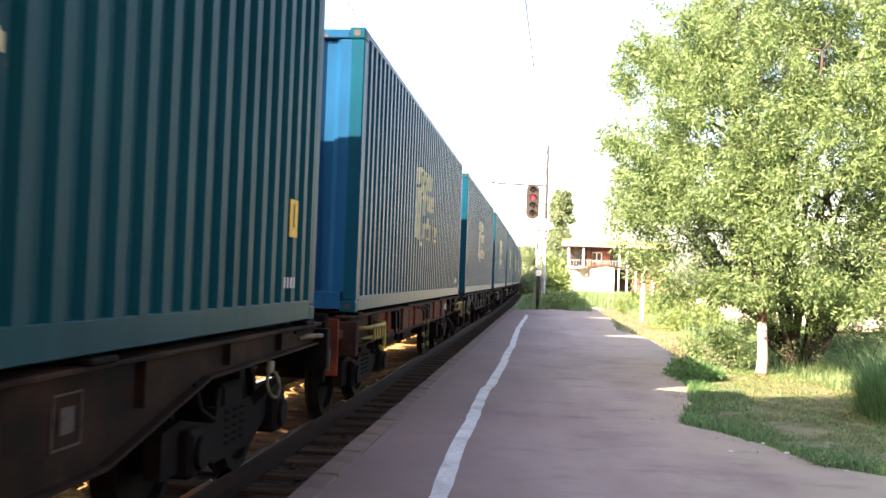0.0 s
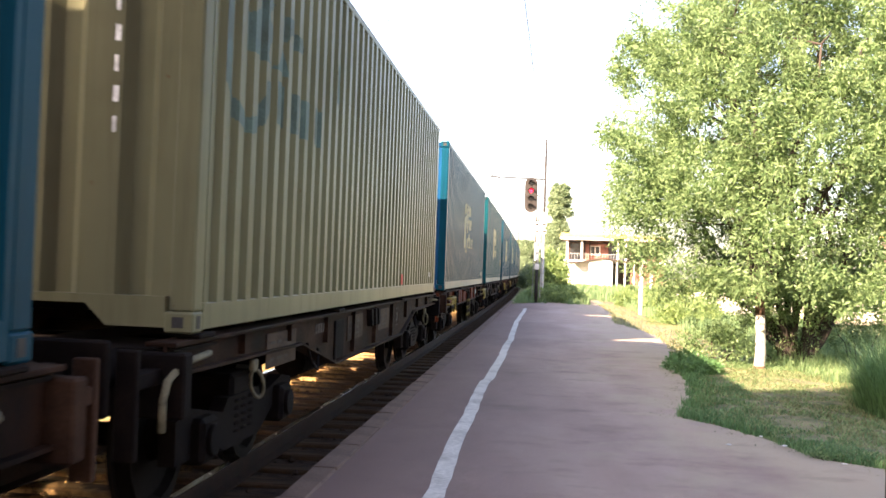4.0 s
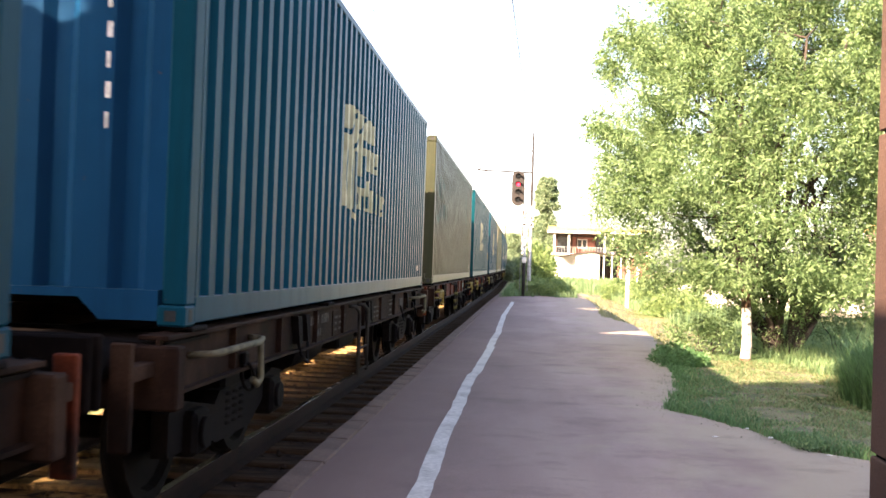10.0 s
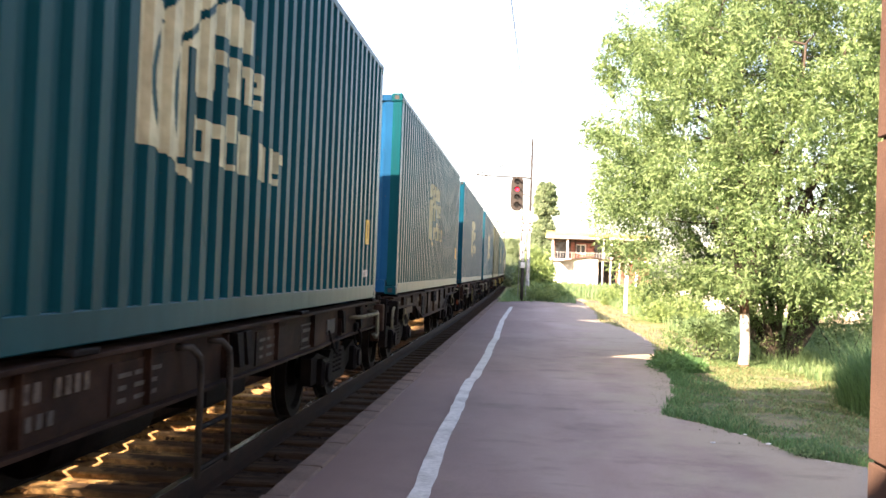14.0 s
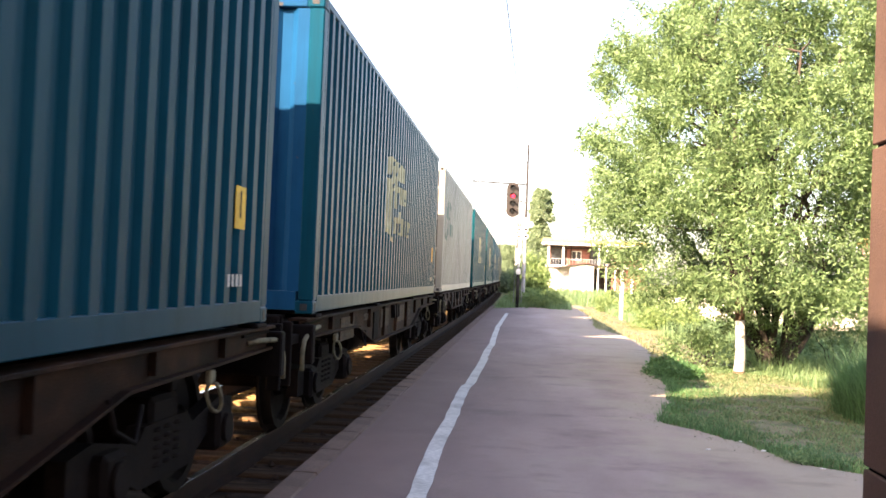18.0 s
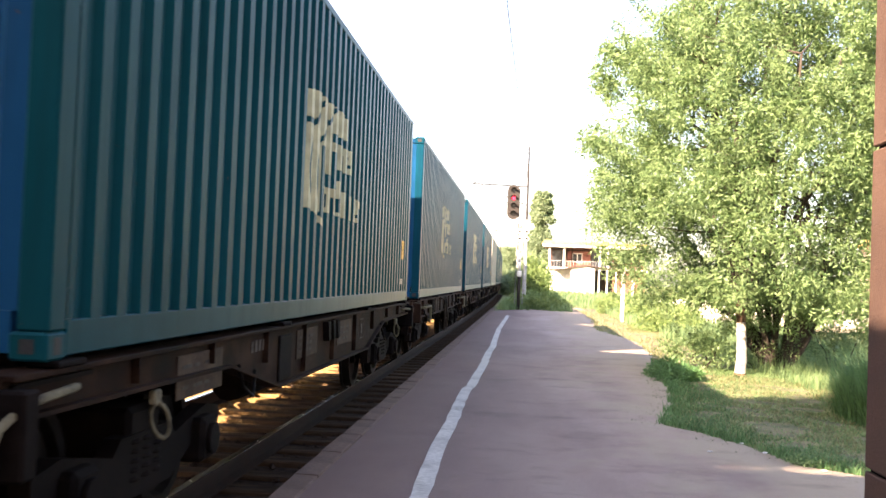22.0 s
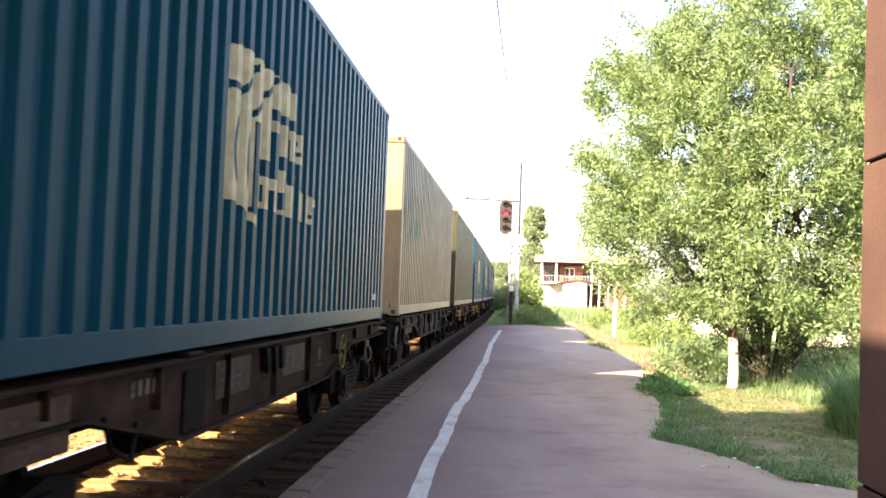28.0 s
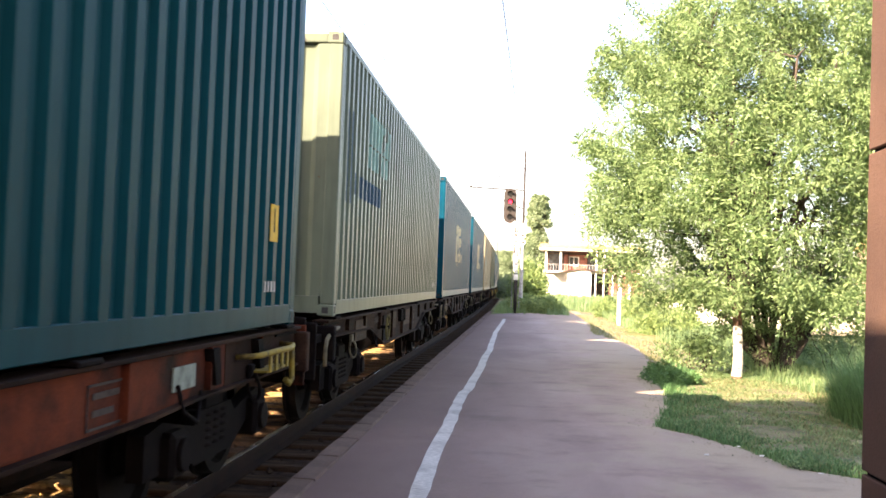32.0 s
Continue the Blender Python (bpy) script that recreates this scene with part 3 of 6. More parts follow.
def kerb_and_sleepers():
    kerb = thing("kerb", "rough concrete platform kerb of separate stones", "kerb", kind="structure")
    meshes = []
    for k in range(4):
        bm = box(nb(), -0.095, 0.095, -0.4985, 0.4985, -0.3, 0.012, 0.01)
        for v in bm.verts:
            v.co += Vector((random.uniform(-.006, .006), random.uniform(-.004, .004), random.uniform(-.006, .006)))
        ob = part("kerb_stone", bm, KERB, kerb)
        meshes.append(ob.data)
        ob.location = (-1.59, -4.0 + k, 0)
    for k in range(4, 58):
        ob = new("kerb_stone", meshes[(k * 7) % 4])
        ob.parent = kerb
        ob.location = (-1.59 + random.uniform(-.005, .005), -4.0 + k, random.uniform(-.004, .004))
        ob.rotation_euler = (random.uniform(-.003, .003), random.uniform(-.01, .01), random.uniform(-.004, .004))
    tie = thing("sleepers", "weathered grey wooden sleepers under the rails", "sleepers", kind="structure")
    sl = []
    for k in range(3):
        bm = box(nb(), -1.3, 1.3, -0.125, 0.125, -0.32, -0.172, 0.012)
        for v in bm.verts:
            v.co += Vector((random.uniform(-.02, .02), random.uniform(-.008, .008), random.uniform(-.004, .004)))
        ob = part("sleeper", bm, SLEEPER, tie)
        sl.append(ob.data)
        ob.location = (TRACK_X, -3 + 0.6 * k, 0)
    for k in range(3, 190):
        y = -3 + 0.6 * k
        ob = new("sleeper", sl[k % 3])
        ob.parent = tie
        ob.location = (track(y)[0] + random.uniform(-.03, .03), y, random.uniform(-.006, .004))
        ob.rotation_euler = (0, 0, track(y)[2] + random.uniform(-.01, .01))


kerb_and_sleepers()
# ---- containers ----
RED_U = 4.02
CL, CW, CH = 12.192, 2.438, 2.896
HL, HW = CL / 2, CW / 2


def fold(lo, hi, pitch, depth, crest, slope):
    """Corners (u, recess) of a folded sheet from lo to hi."""
    n = max(1, int((hi - lo) / pitch))
    p = (hi - lo) / n
    out = []
    for k in range(n):
        u = lo + k * p
        c = p * crest / 2
        out += [(u, 0), (u + c, 0), (u + c + p * slope, depth), (u + p - c - p * slope, depth), (u + p - c, 0)]
    return out + [(hi, 0)]


SIDE_FOLD = fold(-HL + 0.17, HL - 0.17, 0.278, 0.038, 0.38, 0.13)


def sheet(pts, z0, z1, place, proud=0.0):
    verts = [place(u, d - proud, z) for u, d in pts for z in (z0, z1)]
    return verts, [(2 * k, 2 * k + 2, 2 * k + 3, 2 * k + 1) for k in range(len(pts) - 1)]


def blocks(u, z, lo, hi, z0, z1, holes=()):
    """A plain block, pierced by slots given as shares of its width and height."""
    if not (lo < u < hi and z0 < z < z1):
        return False
    f, g = (u - lo) / (hi - lo), (z - z0) / (z1 - z0)
    return not any(a < f < b and c < g < d for a, b, c, d in holes)


SLOT = ((0.36, 0.62, 0.18, 0.72),)
TWO_DOTS = ((0.12, 0.5, 0.2, 0.34), (0.12, 0.5, 0.62, 0.76))
# rows of plain pierced blocks beside the globe: from, to, foot, head, openings
ROW_BLOCKS = ((5.6, 5.84, 1.41, 1.66, ((0.5, 1.0, 0.0, 0.66),)), (5.88, 6.13, 1.43, 1.67, TWO_DOTS), (6.15, 6.4, 1.43, 1.68, ((0.2, 0.62, 0.0, 0.66),)), (6.44, 6.68, 1.44, 1.69, ((0.4, 0.85, 0.25, 0.4), (0.15, 0.6, 0.6, 0.74))),
              (5.28, 5.57, 0.965, 1.2, SLOT), (5.6, 5.85, 0.965, 1.21, ((0.3, 0.66, 0.0, 0.66),)), (5.89, 6.08, 0.96, 1.31, ((0.6, 1.0, 0.12, 0.5),)), (6.12, 6.39, 0.96, 1.22, TWO_DOTS),
              (6.43, 6.55, 0.96, 1.22, ()), (6.43, 6.55, 1.25, 1.32, ()), (6.62, 6.87, 0.96, 1.21, ((0.42, 0.54, 0.0, 0.6),)), (6.91, 7.17, 0.96, 1.21, ((0.3, 1.0, 0.22, 0.36), (0.3, 0.6, 0.5, 0.7))), (7.18, 7.38, 1.12, 1.2, ()))


def inside_swoosh(u, z):
    """Cream trademark as plain shapes: a square-cut globe with dark arcs, a crescent tail and two rows of pierced blocks."""
    if not 4.5 < u < 7.4:
        return False
    if u > 5.25 and any(blocks(u, z, *row) for row in ROW_BLOCKS):
        return True
    # dark bands that sweep up across the globe
    upper = 1.71 + 0.02 * (u - 4.6) if u < 4.86 else 1.72 + 0.8 * (u - 4.88) - 0.25 * (u - 4.88) ** 2
    lower = 1.53 + 0.78 * (u - 5.06) - 0.2 * (u - 5.06) ** 2
    if abs(z - upper) < 0.03 and u < 5.2 or abs(z - lower) < 0.028 and u > 5.02:
        return False
    if u > 5.27:
        # slab with a stem, under and over the lower band
        if u < 5.57:
            return 1.32 < z < 2.0
        return u < 6.38 and z < 2.01 - 0.06 * max(0.0, u - 6.0) and z > 1.745 + 0.02 * (u - 5.6)
    if u > 4.55 and 0.955 < z < 1.96 + 0.05 * min(1.0, (u - 4.55) * 4):
        outer = math.hypot((u - 5.42) / 0.76, (z - 1.3) / 0.5)
        inner = math.hypot((u - 5.42) / 0.44, (z - 1.26) / 0.42)
        slit = 0.955 < outer < 1.035 and 1.05 < z < 1.62 or 0.9 < inner < 1.06 and 1.0 < z < 1.5
        return not slit and not (u > 5.18 and z < 1.56)
    # tail
    if 4.8 < u < 5.8 and z < 0.957:
        edge = 0.957 - 0.13 * min(1.0, (u - 4.8) / 0.5) - 0.03 * min(1.0, max(0.0, u - 5.0) / 0.4)
        upper_edge = 0.96 if u < 5.06 else 0.93 - 0.19 * (u - 5.06) if u < 5.5 else 0.846
        return edge + 0.04 * max(0.0, (u - 5.6) / 0.2) < z < upper_edge
    return False


def inside_band(u, z):
    """Ghost of a painted-over mark: a broken bow, worn patches and a row of stubs, as plain shapes."""
    bow = math.hypot((u - 0.9) / 0.5, (z - 1.6) / 0.38)
    if 0.72 < bow < 1.0 and z < 1.62 or 0.4 < u < 0.6 and 1.45 < z < 2.0:
        return True
    if 0.9 < u < 2.7 and 1.75 < z < 2.2 - 0.05 * abs(u - 1.6):
        return noise.noise((u * 2.2, z * 4, 5)) > 0.02
    if 3.52 < u < 3.66:
        return 1.85 < z < 2.2
    return 1.5 < u < 3.0 and 1.38 < z < 1.68 and (u * 2.6) % 1 < 0.64


def inside_block(u, z):
    """Dark blue mark low on the side, as plain shapes: a slab and a row of stubs."""
    if 0.46 < u < 0.9:
        return 1.2 < z < 2.2 and not 0.66 < u < 0.7
    return 1.0 < u < 3.18 and 1.31 < z < 1.56 and (u * 3.1) % 1 < 0.8


def inside_pale(u, z):
    """Pale sea-green mark above the dark one, as plain shapes."""
    if 1.9 < u < 3.8 and 2.02 < z < 2.4:
        return noise.noise((u * 1.5, z * 2, 3)) > -0.3
    return 1.88 < u < 3.75 and 1.73 < z < 2.0 and (u * 2.7) % 1 < 0.74


def side_marks(test, name, mat, parent, face):
    """Paint laid on the folds of one side. face: +1 or -1; u runs to the viewer's right."""
    verts, quads = [], []
    zs = [0.78 + 0.0125 * k for k in range(152)]
    fine = []
    for (u0, d0), (u1, d1) in zip(SIDE_FOLD, SIDE_FOLD[1:]):
        n = 5
        fine += [((u0 + (u1 - u0) * k / n, d0 + (d1 - d0) * k / n), (u0 + (u1 - u0) * (k + 1) / n, d0 + (d1 - d0) * (k + 1) / n)) for k in range(n)]
    for (u0, d0), (u1, d1) in fine:
        uc = (u0 + u1) / 2
        start = None
        for z in zs:
            hit = test(uc + HL, z)
            if hit and start is None:
                start = z
            if start is not None and (not hit or z == zs[-1]):
                b = len(verts)
                for u, d in ((u0, d0), (u1, d1)):
                    for w in (start, z):
                        verts.append((face * (HW - d + 0.0025), face * u, w))
                quads.append((b, b + 2, b + 3, b + 1))
                start = None
    return raw(name, verts, quads, mat, parent)


def lettering(text, size, mat, parent, at, name="lettering", spin=(90, 0, 0), depth=0.001):
    """Raised stencil lettering as a mesh."""
    cu = bpy.data.curves.new(name, 'FONT')
    cu.body, cu.size, cu.extrude, cu.resolution_u = text, size, depth, 2
    tmp = bpy.data.objects.new(name, cu)
    me = bpy.data.meshes.new_from_object(tmp)
    bpy.data.objects.remove(tmp)
    me.materials.clear()
    me.materials.append(mat)
    ob = new(name, me)
    ob.parent = parent
    ob.matrix_basis = pose(*at, *spin)
    return ob


def build_container(paint, ends, label, mark, mark_mat, tag, turned, ink=WHITE_MARK):
    """A 40-foot high container: folded front wall at -y, doors at +y. Base at its centre. turned: it travels with its doors to the rear."""
    near = -1 if turned else 1
    c = thing("shipping_container", label, "shipping container", "containers of the train")
    for f in (1, -1):
        v, q = sheet(SIDE_FOLD, 0.16, CH - 0.07, lambda u, d, z: (f * (HW - d), f * u, z))
        raw("side_panel", v, q, paint, c)
        part("bottom_rail", box(nb(), *sorted((f * (HW - 0.05), f * (HW + 0.001))), -HL + 0.17, HL - 0.17, 0.015, 0.165, 0.006), paint, c)
        part("top_rail", box(nb(), *sorted((f * (HW - 0.06), f * (HW + 0.001))), -HL + 0.17, HL - 0.17, CH - 0.075, CH - 0.012, 0.008), paint, c)
        if mark and f == near:
            side_marks(mark, "trademark", mark_mat, c, f)
        if paint is SAGE and f == near:
            side_marks(inside_pale, "trademark", LOGO_PALE, c, f)
        if tag and f == near:
            t = part("warning_plate", box(nb(), *sorted((f * (HW + 0.001), f * (HW + 0.005))), *sorted((f * (HL - 0.92), f * (HL - 0.69))), 0.65, 0.93), TAG, c, "yellow plate with a dark line")
            part("printed_bar", box(nb(), *sorted((f * (HW + 0.005), f * (HW + 0.007))), *sorted((f * (HL - 0.82), f * (HL - 0.79))), 0.72, 0.9), FADED, t)
        for k in range(4 if f == near else 0):
            part("number_bar", box(nb(), *sorted((f * (HW + 0.001), f * (HW + 0.004))), *sorted((f * (HL - 1.02 + 0.09 * k), f * (HL - 0.97 + 0.09 * k))), 0.27, 0.35), FADED_WHITE, c)
        for e in (1, -1):
            part("corner_post", box(nb(), *sorted((f * (HW - 0.14), f * HW)), *sorted((e * (HL - 0.17), e * (HL - 0.012))), 0.118, CH - 0.118, 0.012), paint, c)
            for z in (0, CH - 0.118):
                k = part("corner_casting", box(nb(), *sorted((f * (HW - 0.162), f * (HW + 0.002))), *sorted((e * (HL - 0.178), e * HL)), z, z + 0.118, 0.012), paint, c)
                if f != near:
                    continue
                bm = nb()
                box(bm, *sorted((f * (HW + 0.0005), f * (HW + 0.004))), *sorted((e * (HL - 0.12), e * (HL - 0.06))), z + 0.025, z + 0.095, 0.0)
                part("casting_slot", bm, BLACK, k)
                bm = nb()
                box(bm, *sorted((f * (HW - 0.115), f * (HW - 0.05))), *sorted((e * (HL - 0.002), e * (HL + 0.002))), z + 0.03, z + 0.09, 0.0)
                part("casting_slot", bm, BLACK, k)
    if paint is KHAKI:
        part("red_label", box(nb(), *sorted((near * (HW + 0.001), near * (HW + 0.004))), *sorted((near * (HL - RED_U), near * (HL - RED_U - 0.16))), 0.18, 0.32), RED_PAINT, c, "small red label")
    # roof
    v, q = sheet(fold(-HL + 0.1, HL - 0.1, 0.42, 0.02, 0.4, 0.2), -HW + 0.03, HW - 0.03, lambda u, d, w: (w, u, CH - 0.015 - d))
    raw("roof_panel", v, q, paint, c)
    part("floor_panel", box(nb(), -HW + 0.05, HW - 0.05, -HL + 0.18, HL - 0.18, 0.1, 0.15), UNDER, c)
    # folded front wall
    v, q = sheet(fold(-HW + 0.14, HW - 0.14, 0.43, 0.06, 0.5, 0.14), 0.2, CH - 0.12, lambda u, d, z: (u, -HL + 0.03 + d, z))
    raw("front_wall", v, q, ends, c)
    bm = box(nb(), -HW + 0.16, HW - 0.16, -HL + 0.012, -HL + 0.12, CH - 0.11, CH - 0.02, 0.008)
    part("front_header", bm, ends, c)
    for x in () if turned else (-0.7, -0.2, 0.2, 0.7):
        part("header_slot", box(nb(), x - 0.13, x + 0.13, -HL + 0.009, -HL + 0.02, CH - 0.105, CH - 0.075), BLACK, c)
    arch = [(-HW + 0.16, 0.03), (-0.72, 0.03), (-0.6, 0.15), (0.6, 0.15), (0.72, 0.03), (HW - 0.16, 0.03), (HW - 0.16, 0.2), (-HW + 0.16, 0.2)]
    part("front_sill", prism(nb(), arch, 'y', -HL + 0.012, -HL + 0.15), ends, c)
    for k in range(0 if turned else 9):
        part("number_bar", box(nb(), 0.705, 0.73 + 0.008 * (k % 2), -HL + 0.0265, -HL + 0.0285, CH - 0.44 - 0.17 * k, CH - 0.35 - 0.17 * k), ink, c)
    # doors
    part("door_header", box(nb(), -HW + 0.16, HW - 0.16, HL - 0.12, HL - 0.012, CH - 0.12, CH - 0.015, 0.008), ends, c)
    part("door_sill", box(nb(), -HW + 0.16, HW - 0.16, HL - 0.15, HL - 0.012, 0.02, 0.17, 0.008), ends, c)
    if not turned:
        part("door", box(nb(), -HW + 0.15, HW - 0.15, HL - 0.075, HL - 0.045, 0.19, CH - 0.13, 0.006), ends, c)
        return c
    part("forklift_slot", box(nb(), -0.55, -0.25, HL - 0.013, HL - 0.008, 0.03, 0.13), BLACK, c)
    for f in (1, -1):
        bm = nb()
        x0, x1 = sorted((f * 0.012, f * (HW - 0.15)))
        box(bm, x0, x1, HL - 0.075, HL - 0.045, 0.19, CH - 0.13, 0.006)
        for k in range(5):
            z = 0.3 + 0.5 * k
            box(bm, x0 + 0.08, x1 - 0.08, HL - 0.05, HL - 0.026, z, z + 0.27, 0.02)
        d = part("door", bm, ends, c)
        bm = nb()
        for x in (x0 + 0.008, x1 - 0.008):
            box(bm, x - 0.012, x + 0.012, HL - 0.07, HL - 0.035, 0.185, CH - 0.125)
        part("door_seal", bm, RUBBER, d)
        for x in (0.2, 0.6):
            bm = rod(nb(), (f * x, HL - 0.018, 0.08), (f * x, HL - 0.018, CH - 0.06), 0.014, n=8)
            for z in (0.1, 0.5, 0.9, 1.9, CH - 0.1):
                box(bm, f * x - 0.03, f * x + 0.03, HL - 0.045, HL - 0.006, z - 0.025, z + 0.025, 0.008)
            r = part("lock_rod", bm, ROD, d, "galvanised lock rod")
            bm = bar(nb(), [(f * x, HL - 0.008, 0.7), (f * (x + 0.04), HL + 0.012, 0.7), (f * (x + 0.3), HL + 0.012, 0.7)], 0.01)
            box(bm, f * (x + 0.22) - 0.035, f * (x + 0.22) + 0.035, HL - 0.03, HL + 0.004, 0.64, 0.74, 0.006)
            part("handle", bm, ROD, r)
        for z in (0.35, 1.0, 1.7, 2.4):
            part("hinge", box(nb(), *sorted((f * (HW - 0.21), f * (HW - 0.09))), HL - 0.05, HL - 0.008, z - 0.03, z + 0.03, 0.01), ends, d)
        if f < 0:
            part("serial_plate", box(nb(), -0.9, -0.74, HL - 0.026, HL - 0.0225, 0.225, 0.27, 0.0), ink, d, "small white oval plate")
            lettering("45G1", 0.115, ink, d, (-0.72, HL - 0.0245, 1.95), spin=(90, 0, 180))
            step = 0.133 if paint is TEAL else 0.203
            for k, (a, b) in enumerate((("30.480", "KGS"), ("67.200", "LBS"), ("3.890", "KGS"), ("8.580", "LBS"), ("26.590", "KGS"), ("58.620", "LBS"), ("76.3", "CU.M.")) if paint is TEAL else (("30.480", "KG"), ("67.200", "LBS"), ("3.840", "KG"), ("8.465", "LBS"), ("26.640", "KG"), ("58.735", "LBS"), ("76.4", "CU.M"), ("2.690", "CU.FT"))):
                lettering(a, 0.053, ink, d, (-0.69, HL - 0.0245, 1.7 - step * 0.4 * (k % 2) - step * (k // 2)), spin=(90, 0, 180))
                lettering(b, 0.05, ink, d, (-0.87, HL - 0.0245, 1.7 - step * 0.4 * (k % 2) - step * (k // 2)), spin=(90, 0, 180))
            for k, a in enumerate(("MAX WT.", "TARE WT.", "PAYLOAD", "CUB.CAP.")):
                lettering(a, 0.075, ink, d, (-0.3, HL - 0.0245, 1.66 - step * k), spin=(90, 0, 180))
    return c


CREAM = "with a cream trademark"
LOOKS = {
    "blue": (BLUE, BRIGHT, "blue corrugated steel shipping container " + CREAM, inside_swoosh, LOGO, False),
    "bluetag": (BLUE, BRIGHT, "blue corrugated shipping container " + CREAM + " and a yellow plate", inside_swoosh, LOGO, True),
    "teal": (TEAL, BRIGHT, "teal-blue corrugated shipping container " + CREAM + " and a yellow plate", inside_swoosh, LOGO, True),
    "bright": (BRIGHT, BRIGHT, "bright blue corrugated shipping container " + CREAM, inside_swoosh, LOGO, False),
    "olive": (OLIVE, OLIVE, "dull olive corrugated shipping container with a faded green mark", inside_band, LOGO_OLIVE, False),
    "beige": (BEIGE, BEIGE, "beige corrugated shipping container with a faded green mark", inside_band, LOGO_GREEN, False),
    "sage": (SAGE, SAGE, "pale sage-green corrugated shipping container with a faded mark", inside_block, LOGO_DARK, False),
    "khaki": (KHAKI, KHAKI, "khaki corrugated shipping container with a small red mark", inside_band, LOGO_OLIVE, False),
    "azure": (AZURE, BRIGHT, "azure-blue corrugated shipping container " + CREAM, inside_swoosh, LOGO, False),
    "grey": (GREY, GREY, "pale grey corrugated shipping container with a faded mark", inside_band, LOGO_GREEN, False),
}
KINDS = {}


# ---- wagons ----
def build_wheelset(parent, y):
    w = new("wheelset")
    w.empty_display_size = 0.1
    w.parent = parent
    w.location = (0, y, 0.46)
    part("axle", rod(nb(), (-1.0, 0, 0), (1.0, 0, 0), 0.075, n=10), UNDER, w)
    for f in (1, -1):
        bm = nb()
        xs = ((0.69, 0.485), (0.72, 0.488), (0.722, 0.46), (0.82, 0.452), (0.822, 0.38), (0.77, 0.36), (0.765, 0.15), (0.83, 0.13), (0.83, 0.0))
        rings = []
        for x, r in xs:
            rings.append([bm.verts.new((f * x, r * math.cos(a * math.pi / 10), r * math.sin(a * math.pi / 10))) for a in range(20)] if r else [bm.verts.new((f * x, 0, 0))])
        for a, b in zip(rings, rings[1:]):
            for k in range(20):
                bm.faces.new((a[k], a[(k + 1) % 20], b[(k + 1) % 20], b[k]) if len(b) > 1 else (a[k], a[(k + 1) % 20], b[0]))
        bm.faces.new(rings[0])
        bmesh.ops.recalc_face_normals(bm, faces=bm.faces)
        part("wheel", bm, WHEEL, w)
    return w


def build_bogie(root, y):
    for f in (1, -1):
        outline = [(y - 1.3, 0.36), (y - 1.3, 0.62), (y - 1.02, 0.66), (y - 0.45, 0.56), (y - 0.35, 0.64), (y + 0.35, 0.64), (y + 0.45, 0.56), (y + 1.02, 0.66), (y + 1.3, 0.62), (y + 1.3, 0.36),
                   (y + 1.05, 0.36), (y + 0.9, 0.5), (y + 0.4, 0.3), (y - 0.4, 0.3), (y - 0.9, 0.5), (y - 1.05, 0.36)]
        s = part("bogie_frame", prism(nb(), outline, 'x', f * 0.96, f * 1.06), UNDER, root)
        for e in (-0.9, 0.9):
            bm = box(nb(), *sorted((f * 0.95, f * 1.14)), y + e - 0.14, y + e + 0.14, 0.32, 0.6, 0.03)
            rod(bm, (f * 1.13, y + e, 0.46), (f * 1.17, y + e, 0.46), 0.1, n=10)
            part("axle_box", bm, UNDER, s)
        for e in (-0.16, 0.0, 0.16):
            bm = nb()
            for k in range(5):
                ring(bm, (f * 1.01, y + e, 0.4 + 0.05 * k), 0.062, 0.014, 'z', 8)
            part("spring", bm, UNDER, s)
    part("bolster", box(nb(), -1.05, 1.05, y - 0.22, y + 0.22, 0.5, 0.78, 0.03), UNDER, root)


